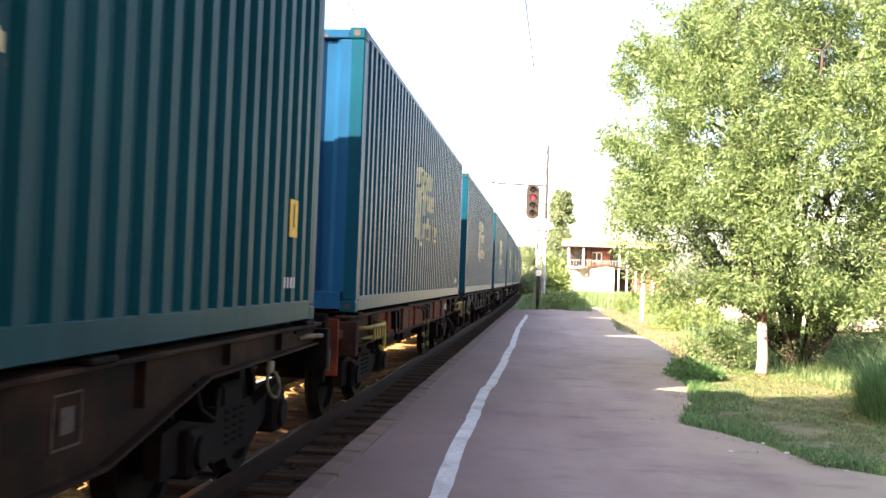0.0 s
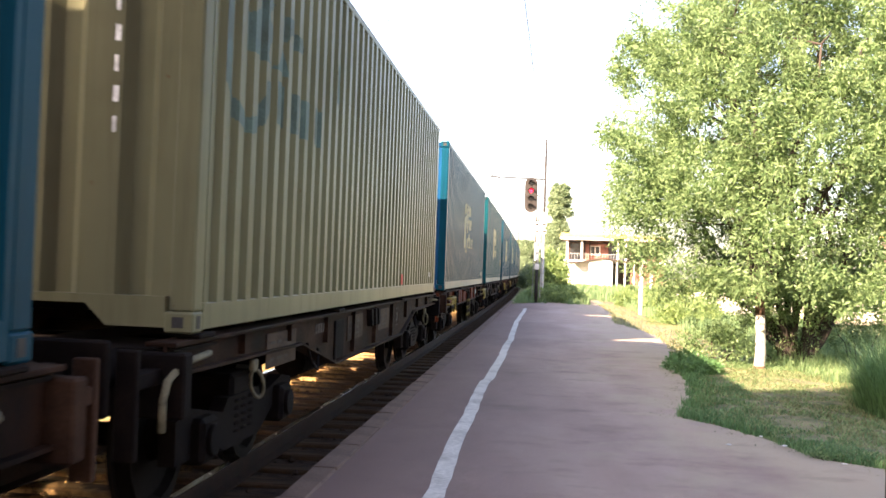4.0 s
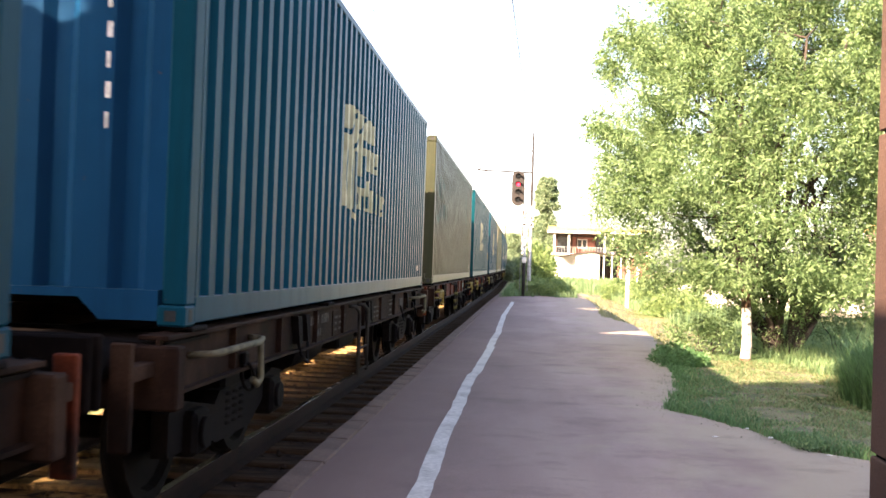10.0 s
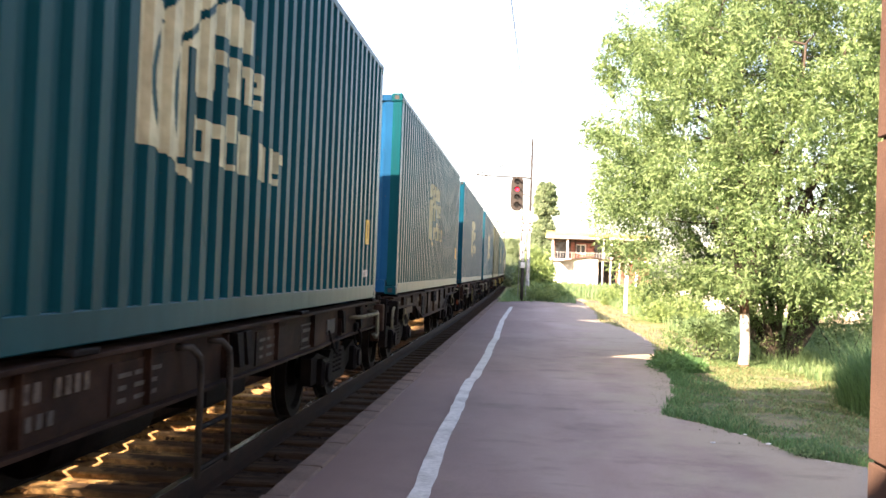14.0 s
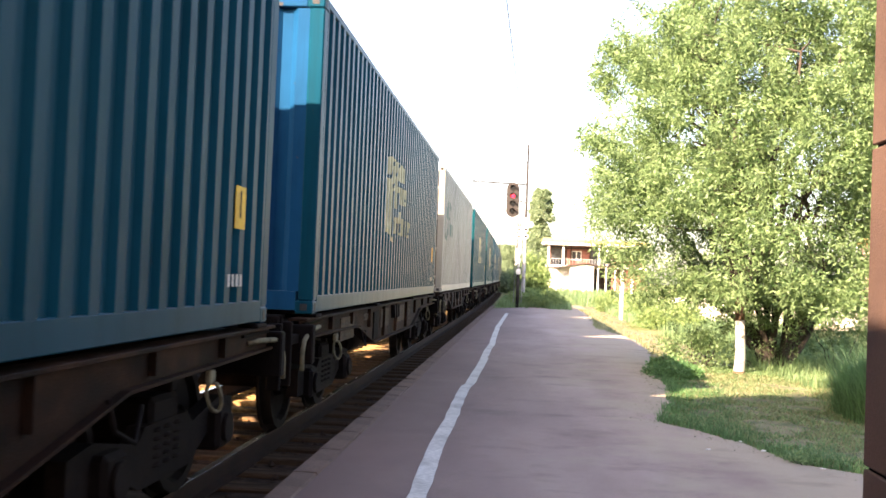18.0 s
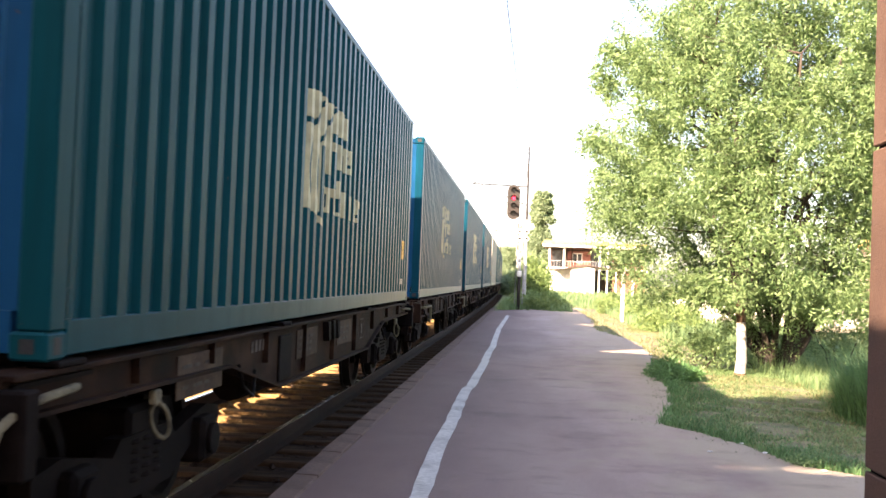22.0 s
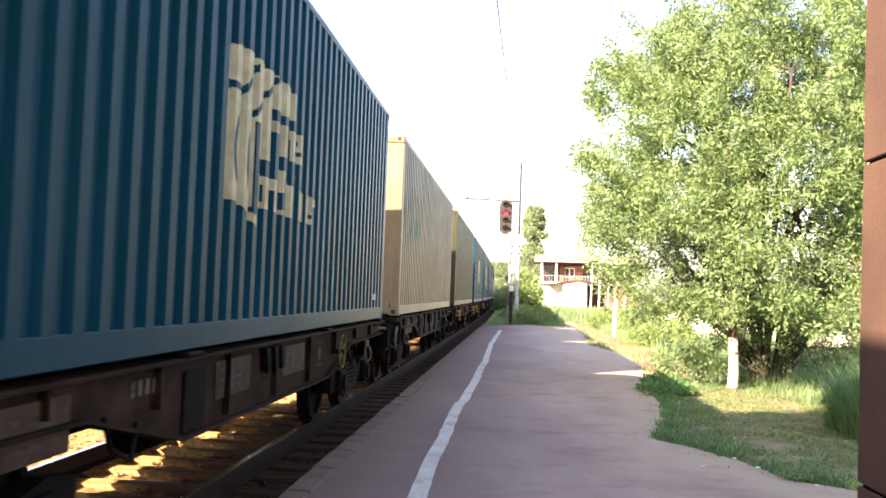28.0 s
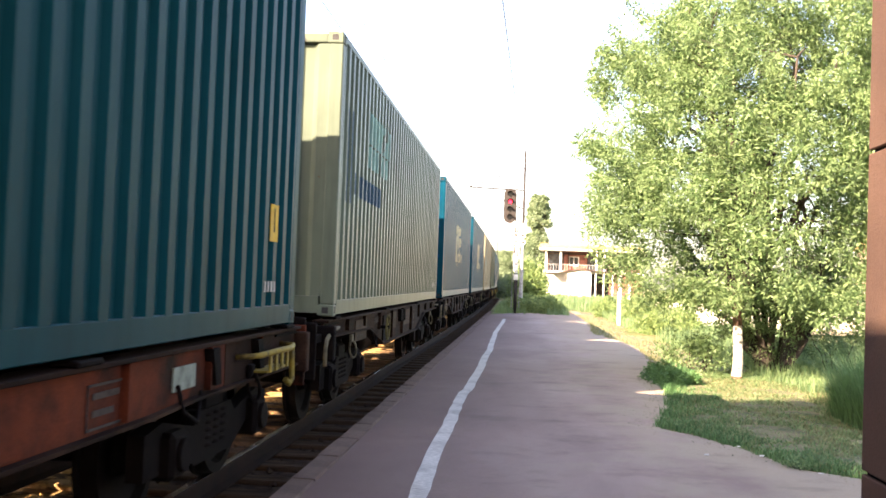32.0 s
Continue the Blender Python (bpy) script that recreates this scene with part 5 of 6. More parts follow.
def build_stool():
    """Many-stemmed willow behind the first one, its dark stems fanning up into the shared crown."""
    rng = np.random.default_rng(14)
    t = thing("willow_stool", "many-stemmed dark willow fanning out behind the limewashed trunk", "tree", at=(5.05, 20.4, -0.05))
    cs, rs = [], []
    for k in range(13):
        a = -0.7 + 1.4 * k / 12
        d = np.array([math.sin(a) * 0.95, rng.uniform(-0.35, 0.45), math.cos(a)])
        end = d * rng.uniform(3.6, 5.0)
        bm = nb()
        pts = wander(rng, (0.12 * math.sin(a), 0.1 * rng.normal(), 0.0), end, 7, 0.09)
        limb(bm, pts, 0.085, 0.016, 6)
        twigs = nb()
        for j in range(3, 8):
            for _ in range(2):
                q = pts[j] + rng.normal(size=3) * 0.45 + np.array([0, 0, 0.4])
                limb(twigs, wander(rng, pts[j], q, 3, 0.12), 0.018, 0.006, 4)
                if j > 3:
                    cs.append(q)
                    rs.append(rng.uniform(0.16, 0.3))
        tagged(part("brushwood", twigs, BARK, part("stem", bm, BARK, t)), kind="stuff")
    for k in range(150):
        a, q = rng.uniform(0, 6.28), rng.uniform(0.2, 1.0) ** 0.5
        cs.append(np.array([1.7 * q * math.cos(a), 0.2 + 0.9 * q * math.sin(a), rng.uniform(1.15, 2.1)]))
        rs.append(rng.uniform(0.15, 0.28))
    for k in range(75):
        cs.append(np.array([rng.uniform(-1.3, 1.5), rng.uniform(-1.1, 0.3), rng.uniform(0.75, 1.6)]))
        rs.append(rng.uniform(0.12, 0.24))
    keep = [k for k, c in enumerate(cs) if not (-0.8 < c[0] < 0.6 and 1.75 < c[2] < 3.1 and k % 6)]
    cs, rs = [cs[k] for k in keep], [rs[k] for k in keep]
    v, f = leaf_cloud(np.array(cs), np.array(rs), 70, 0.085, 0.015, rng)
    raw("crown", v.tolist(), f.tolist(), WILLOW, t)


build_stool()


def build_shrub(name, label, at, spread, height, clumps, mat, seed, leaf=0.08, per=40, cat="shrub"):
    rng = np.random.default_rng(seed)
    t = thing(name, label, cat, at=at)
    cs, rs = [], []
    for k in range(clumps):
        p = np.array([rng.uniform(-1, 1), rng.uniform(-1, 1), 0])
        if np.hypot(*p[:2]) > 1:
            p *= 0.6
        top = height * (1 - 0.55 * (p[0] ** 2 + p[1] ** 2)) * rng.uniform(0.75, 1.1)
        z = top * rng.uniform(0.12, 1.0) ** 0.8
        cs.append([p[0] * spread[0], p[1] * spread[1], z])
        rs.append(rng.uniform(0.1, 0.22) * max(0.6, height))
    v, f = leaf_cloud(np.array(cs), np.array(rs), per, leaf, leaf * 0.2, rng, 0.0)
    v[:, 2] = np.maximum(v[:, 2], 0.02)
    raw("foliage", v.tolist(), f.tolist(), mat, t)
    for k in range(7):
        bm = nb()
        e = cs[k * 3 % len(cs)]
        limb(bm, wander(rng, (e[0] * 0.3, e[1] * 0.3, -0.05), e, 4), 0.022, 0.006, 5)
        part("stem", bm, BARK, t)
    return t


build_shrub("willow_shoots", "low leafy shoots sprouting beside the willow", (3.3, 19.4, -0.03), (0.75, 0.7), 0.95, 62, WILLOW, 3, 0.075, 45)
build_shrub("willow_shoots", "dense leafy undergrowth behind the limewashed trunk", (4.9, 20.6, -0.03), (0.6, 0.5), 1.1, 60, WILLOW, 4, 0.07)
build_shrub("willow_shoots", "leafy willow shoots beside the tall grass", (6.5, 21.2, -0.03), (1.0, 0.8), 1.5, 95, WILLOW, 17, 0.08, 45)
build_shrub("weed_tuft", "dark green weeds at the asphalt's edge", (2.55, 17.3, -0.03), (0.42, 1.1), 0.3, 70, DEEP_GRASS, 5, 0.09, 40, "weeds")
build_shrub("weed_tuft", "small dark weed tuft on the asphalt's edge", (2.55, 9.25, -0.02), (0.14, 0.1), 0.06, 14, GRASS, 15, 0.05, 20, "weeds")
# The next bush is out of view, added across the track in the sun's way.
build_shrub("bush", "unseen tall leafy bush added across the track", (-7.5, 0.8, -0.3), (1.0, 1.5), 4.0, 330, BUSH, 16, 0.16, 55, "bush")
build_shrub("hedge", "low green bushes at the platform's end", (1.1, 55.0, -0.03), (1.3, 2.5), 1.05, 130, BUSH, 6, 0.16, 50, "hedge")
build_shrub("hedge", "low green bushes beside the signal post", (0.2, 60.0, -0.03), (1.0, 4.0), 1.0, 110, BUSH, 7, 0.2, 40, "hedge")
build_shrub("bush", "tall light-green bush beyond the signal", (0.6, 84.0, -0.03), (1.4, 2.5), 3.7, 150, BUSH, 8, 0.32, 60, "bush")
build_shrub("bush", "dark bush beside the far track", (-1.3, 100.0, -0.03), (1.2, 2.5), 2.2, 100, POPLAR, 9, 0.3, 45, "bush")
for k, (x, y, w, h) in enumerate(((5.2, 36, 1.2, 1.0), (6.0, 44, 1.8, 1.1), (5.0, 52, 1.3, 1.0), (7.5, 50, 2.0, 1.2), (6.5, 62, 2.5, 1.3), (9.5, 70, 3, 1.6))):
    build_shrub("bush", "sunlit green bushes in tall grass along the path", (x, y, -0.05), (w, 2.2), h, 90, BUSH, 20 + k, 0.16, 45, "bush")


def build_poplar(at, height, width, label, seed, mat=POPLAR, leaf=0.45):
    rng = np.random.default_rng(seed)
    t = thing("poplar_tree", label, "tree", "far poplars", at=at)
    bm = nb()
    limb(bm, [(0, 0, 0), (0.1, 0, height * 0.5), (0, 0, height * 0.96)], 0.28, 0.04, 7)
    part("trunk", bm, BARK, t)
    cs, rs = [], []
    for k in range(620):
        z = rng.uniform(0.1, 1.0)
        w = width * (math.sin(min(1, z * 1.25 + 0.12) * math.pi) ** 0.6 if z < 0.7 else 1.0 - (z - 0.6) ** 1.5 * 1.7)
        a = rng.uniform(0, 6.28)
        q = rng.uniform(0.3, 1) ** 0.5
        cs.append([max(0.1, w) * q * math.cos(a), max(0.1, w) * q * math.sin(a), z * height])
        rs.append(rng.uniform(0.22, 0.5) * width / 2)
    v, f = leaf_cloud(np.array(cs), np.array(rs), 40, leaf, leaf * 0.26, rng, -0.4)
    raw("crown", v.tolist(), f.tolist(), mat, t)
    return t


build_poplar((2.5, 172, -0.4), 17.0, 2.2, "slender dark-green poplar behind a low building", 31)
build_poplar((0.7, 178, -0.4), 10.5, 1.1, "small slim poplar beyond the signal", 32)
build_poplar((-3.4, 230, -0.4), 9, 2.4, "pale green tree far along the line", 33)
build_poplar((-6.0, 260, -0.4), 10, 2.4, "pale green tree far along the line", 34)


def grass_field(name, label, area, n, h0, h1, mat, seed, lean=0.35, width=0.006, floor=-0.03):
    """Bent blades; area gives x, y arrays from a generator."""
    rng = np.random.default_rng(seed)
    x, y, k = area(rng, n)
    n = len(x)
    h = (h0 + (h1 - h0) * rng.uniform(0, 1, n) ** 1.4) * k
    a = rng.uniform(0, 6.28, n)
    b = rng.uniform(0.05, lean, n) * h
    w = width * rng.uniform(0.7, 1.4, n)
    ca, sa = np.cos(a), np.sin(a)
    p = np.stack([x, y, np.full(n, floor)], -1)
    s = np.stack([-sa * w, ca * w, np.zeros(n)], -1)
    m = p + np.stack([ca * b * 0.35, sa * b * 0.35, h * 0.6], -1)
    tip = p + np.stack([ca * b, sa * b, h], -1)
    v = np.stack([p - s, p + s, m - s * 0.8, m + s * 0.8, tip], 1).reshape(-1, 3)
    i = 5 * np.arange(n)[:, None]
    f = (i + np.array([[0, 1, 3, 2]])).tolist() + (i + np.array([[2, 3, 4]])).tolist()
    return tagged(raw(name, v.tolist(), f, mat), label, "grass", kind="stuff")


def verge_area(lo, hi, width, skip=0.0):
    def pick(rng, n):
        y = rng.uniform(lo, hi, n)
        edge = np.array([verge_x(q) for q in y])
        u = rng.uniform(0, 1, n)
        x = edge - 0.04 + skip + width * u
        patch = np.array([noise.noise((q * 1.6, w * 1.6, 3)) for q, w in zip(x, y)])
        keep = (patch > -0.12) | (rng.uniform(size=n) < 0.25)
        return x[keep], y[keep], (0.55 + 0.6 * np.clip(patch[keep] + 0.4, 0, 1)) * (1.0 - 0.4 * u[keep])
    return pick


def disc_area(cx, cy, rx, ry):
    def pick(rng, n):
        a, r = rng.uniform(0, 6.28, n), rng.uniform(0, 1, n) ** 0.5
        return cx + rx * r * np.cos(a), cy + ry * r * np.sin(a), 1.05 - 0.35 * r ** 3 + 0.25 * rng.uniform(-1, 1, n)
    return pick


def strip_area(x0, x1, y0, y1, scale=0.5):
    def pick(rng, n):
        x, y = rng.uniform(x0, x1, n), rng.uniform(y0, y1, n)
        patch = np.array([noise.noise((q * scale, w * scale, 8)) for q, w in zip(x, y)])
        keep = patch > -0.25
        return x[keep], y[keep], 0.7 + 0.6 * np.clip(patch[keep], -0.3, 0.8)
    return pick


grass_field("short_grass", "short green grass along the asphalt's ragged edge", verge_area(8.3, 17, 0.8), 12000, 0.03, 0.14, DEEP_GRASS, 41, 1.2)
grass_field("dry_turf", "short dry yellowed turf on the verge", verge_area(9, 18, 3.2, 0.25), 42000, 0.02, 0.08, DRY, 42, 1.6, 0.009)
grass_field("sparse_turf", "sparse green turf on the verge", verge_area(9, 20, 3.4, 0.2), 46000, 0.02, 0.09, GRASS, 43, 1.5, 0.008)
grass_field("tall_grass", "tall dense green grass clump beside the wall", disc_area(4.45, 12.7, 0.5, 1.1), 7000, 0.15, 0.92, DEEP_GRASS, 44, 1.0, 0.007)
grass_field("tall_grass", "loose tall green grass behind the dense clump", disc_area(5.3, 14.6, 0.7, 1.5), 3000, 0.2, 0.9, GRASS, 144, 1.0, 0.005)
grass_field("meadow_grass", "sunlit knee-high grass behind the willow", strip_area(4.5, 9, 16.2, 24), 13000, 0.08, 0.38, GRASS, 45, 0.9, 0.007)
grass_field("path_grass", "sunlit tall grass along the path", strip_area(4.1, 9, 24, 60, 0.3), 16000, 0.25, 0.7, GRASS, 46, 0.5, 0.012)
grass_field("low_path_grass", "short yellow-green grass at the platform's edge", verge_area(17, 54, 1.2), 7000, 0.04, 0.16, DRY, 47, 0.8, 0.009)
grass_field("end_grass", "green grass over the platform's end", strip_area(-1.4, 2.5, 51.5, 75, 0.6), 7000, 0.2, 0.6, GRASS, 48, 0.5, 0.014)
grass_field("far_grass", "rough sunlit grass in front of the far house", strip_area(2, 22, 60, 125, 0.15), 16000, 0.3, 0.9, GRASS, 49, 0.5, 0.03)
grass_field("trackside_weeds", "thin weeds on the dry far side of the track", strip_area(-8.5, -5.2, -2, 50, 0.6), 5000, 0.05, 0.25, DRY, 50, 0.8, 0.006, -0.27)


# ---- unseen tree added across the track, behind the viewer; its crown shades the verge ----
def build_shade_tree():
    rng = np.random.default_rng(61)
    t = thing("tall_tree", "unseen tall leafy tree added across the track for shade", "tree", at=(-8.95, -5.65, -0.36))
    bm = nb()
    limb(bm, [(0, 0, 0), (0.1, 0.1, 6), (0.3, 0.2, 11.5)], 0.28, 0.06, 8)
    part("trunk", bm, BARK, t)
    cs, rs = [], []
    while len(cs) < 400:
        d = rng.uniform(-1, 1, 3)
        if np.linalg.norm(d) < 1 and d[2] > -0.95:
            if len(cs) % 9 == 8:
                cs.append([0.3 + d[0] * 1.2, 3.0 + d[1] * 0.9, 8.1 + d[2] * 1.7])
                rs.append(rng.uniform(0.3, 0.5))
                continue
            cs.append([1.25 + d[0] * 2.0, 1.4 + d[1] * 1.2, 10.86 + d[2] * 1.1])
            rs.append(rng.uniform(0.3, 0.5))
    while len(cs) < 560:
        d = rng.uniform(-1, 1, 3)
        if np.linalg.norm(d) < 1:
            cs.append([1.8 + d[0] * 1.7, 3.1 + d[1] * 1.45, 9.3 + d[2] * 1.05])
            rs.append(rng.uniform(0.28, 0.45))
    while len(cs) < 640:
        d = rng.uniform(-1, 1, 3)
        if np.linalg.norm(d) < 1:
            cs.append([2.45 + d[0] * 1.3, 3.2 + d[1] * 0.65, 7.86 + d[2] * 0.7])
            rs.append(rng.uniform(0.25, 0.35))
    for q in ((1.8, 3.1, 9.3), (2.45, 3.2, 7.8), (0.3, 3.0, 8.1), (1.25, 1.4, 10.86)):
        bm = nb()
        limb(bm, wander(rng, (0.05, 0.05, q[2] - 3.0), q, 5), 0.09, 0.03, 6)
        part("branch", bm, BARK, t)
    v, f = leaf_cloud(np.array(cs), np.array(rs), 60, 0.2, 0.05, rng)
    raw("crown", v.tolist(), f.tolist(), WILLOW, t)


build_shade_tree()


# ---- signal, masts, wires, post ----
def build_signal():
    t = thing("railway_signal", "tall railway colour-light signal showing red on a banded post", "signal", at=(-0.31, 52.0, -0.03))
    bm = rod(nb(), (0, 0, 0), (0, 0, 2.1), 0.085, n=12)
    part("lower_post", bm, HEAD, t)
    for k in range(6):
        part("post_band", rod(nb(), (0, 0, 2.1 + 0.42 * k), (0, 0, 2.1 + 0.42 * (k + 1)), 0.07, n=12), (PLASTER, PLASTER, STEEL_GREY)[k % 3], t)
    bm = nb()
    prof = [(-0.33 * math.cos(a), 6.18 + 0.33 * math.sin(a)) for a in np.linspace(0, math.pi, 9)] + [(0.33 * math.cos(a), 5.02 - 0.33 * math.sin(a)) for a in np.linspace(0, math.pi, 9)]
    prism(bm, [(x - 0.42, z) for x, z in prof], 'y', -0.03, 0.0)
    h = part("backing_board", bm, HEAD, t, "dark rounded signal board")
    part("lamp_case", box(nb(), -0.62, -0.22, 0.0, 0.28, 4.78, 6.42, 0.03), HEAD, t)
    for k in range(4):
        z = 6.2 - 0.4 * k
        lens = part("lens", rod(nb(), (-0.42, -0.035, z), (-0.42, -0.055, z), 0.1, n=16), RED_LAMP if k == 1 else DEAD_LAMP, h, "glowing red lens" if k == 1 else "dark unlit lens")
        bm = nb()
        pts = [(math.cos(a) * 0.155, math.sin(a) * 0.155) for a in np.linspace(-0.25, math.pi + 0.25, 12)]
        for (a, b), (c, d) in zip(pts, pts[1:]):
            vs = [bm.verts.new((-0.42 + p, y, z + q)) for p, q, y in ((a, b, -0.03), (c, d, -0.03), (c, d, -0.33 if d > 0 else -0.12), (a, b, -0.33 if b > 0 else -0.12))]
            bm.faces.new(vs)
        part("hood", bm, BLACK, h)
    part("bracket", box(nb(), -0.45, 0.05, -0.03, 0.03, 4.5, 4.57, 0.008), STEEL_GREY, t)
    part("bracket", box(nb(), -0.45, 0.05, -0.03, 0.03, 4.66, 4.72, 0.008), STEEL_GREY, t)
    for z, x0, x1 in ((3.98, -0.16, 0.42), (3.62, -0.16, 0.42)):
        p = part("sign_plate", box(nb(), x0, x1, -0.09, -0.075, z, z + 0.2, 0.004), PLASTER, t, "small white plate with black bars")
        part("plate_bar", box(nb(), x0 + 0.02, x0 + 0.2, -0.094, -0.09, z + 0.04, z + 0.16), BLACK, p)
        part("plate_bar", box(nb(), x1 - 0.2, x1 - 0.02, -0.094, -0.09, z + 0.04, z + 0.16), BLACK, p)
    part("relay_box", box(nb(), -0.12, 0.12, -0.2, -0.07, 1.75, 2.05, 0.02), PLASTER, t)
    bm = nb()
    for x in (-0.2, 0.2):
        rod(bm, (x, 0.16, 0.3), (x * 0.8, 0.16, 4.6), 0.02, n=6)
    for k in range(11):
        rod(bm, (-0.19, 0.16, 0.6 + 0.36 * k), (0.19, 0.16, 0.6 + 0.36 * k), 0.012, n=5)
    part("ladder", bm, STEEL_GREY, t)


build_signal()


def build_mast(x, y, height, arm):
    t = thing("catenary_mast", "slim pale catenary mast with a bracket over the track", "mast", "catenary masts", at=(x, y, -0.1))
    bm = nb()
    limb(bm, [(0, 0, 0), (0, 0, height * 0.55)], 0.1, 0.075, 10)
    part("lower_pole", bm, STEEL_GREY, t)
    bm = nb()
    limb(bm, [(0, 0, height * 0.55 - 0.02), (0, 0, height)], 0.075, 0.055, 8)
    part("upper_pole", bm, HEAD, t)
    bm = nb()
    rod(bm, (0, 0, 7.0), (arm, 0, 7.1), 0.045, n=6)
    rod(bm, (0, 0, 8.3), (arm, 0, 7.12), 0.03, n=6)
    rod(bm, (0, 0, 5.9), (arm * 0.85, 0, 7.02), 0.03, n=6)
    rod(bm, (arm * 0.3, 0, 6.1), (arm * 1.05, 0, 5.8), 0.022, n=6)
    part("cantilever", bm, HEAD, t)
    for p in ((arm * 0.12, 7.02), (arm * 0.12, 6.05)):
        bm = nb()
        for k in range(4):
            rod(bm, (p[0] - 0.16 + 0.08 * k, 0, p[1]), (p[0] - 0.13 + 0.08 * k, 0, p[1]), 0.07, n=8)
        part("insulator", bm, BARK, t)
    part("foundation", box(nb(), -0.35, 0.35, -0.35, 0.35, 0.0, 0.25, 0.03), CONCRETE, t)


MASTS = [(-0.02, 57.5, 9.3), (-0.9, 112.0, 9.0), (-4.3, 170.0, 9.0), (-9.6, 228.0, 9.0)]
for x, y, h in MASTS:
    build_mast(x, y, h, track(y)[0] - x)


def build_wires():
    spans = [(-0.5, TRACK_X)] + [(y, track(y)[0]) for _, y, _ in MASTS]
    for name, low, sag, r in (("contact_wire", 5.7, 0.05, 0.006), ("messenger_wire", 7.0, 0.75, 0.005)):
        t = thing(name, "thin dark overhead wire above the track", "wire")
        line = []
        for (y0, x0), (y1, x1) in zip(spans, spans[1:]):
            n = 12
            pts = []
            for k in range(n + 1):
                f = k / n
                pts.append((x0 + (x1 - x0) * f, y0 + (y1 - y0) * f, low - 4 * sag * f * (1 - f)))
            line += pts[:-1]
        part("strand", bar(nb(), line, r, 4), CABLE, t)
    t = thing("feeder_wire", "thin dark feeder wire beside the track", "wire")
    line = []
    for (x0, y0, h0), (x1, y1, h1) in zip([(-1.0, 0.0, 9.3)] + MASTS, MASTS):
        line += [(x0 + (x1 - x0) * k / 12, y0 + (y1 - y0) * k / 12, 8.6 - 4 * 0.9 * (k / 12) * (1 - k / 12)) for k in range(12)]
    part("strand", bar(nb(), line, 0.015, 5), CABLE, t)


build_wires()

post = thing("concrete_post", "white-painted square concrete post in the grass", "post", at=(4.05, 42.0, -0.05))
part("shaft", box(nb(), -0.075, 0.075, -0.075, 0.075, 0.0, 2.15, 0.02), CONCRETE, post)
part("cap", box(nb(), -0.09, 0.09, -0.09, 0.09, 2.15, 2.22, 0.02), CONCRETE, post)
post = thing("concrete_post", "thin white post far along the path", "post", at=(7.0, 66.0, -0.05))
part("shaft", box(nb(), -0.07, 0.07, -0.07, 0.07, 0.0, 1.8, 0.015), PLASTER, post)
part("cap", box(nb(), -0.085, 0.085, -0.085, 0.085, 1.8, 1.85, 0.01), CONCRETE, post)


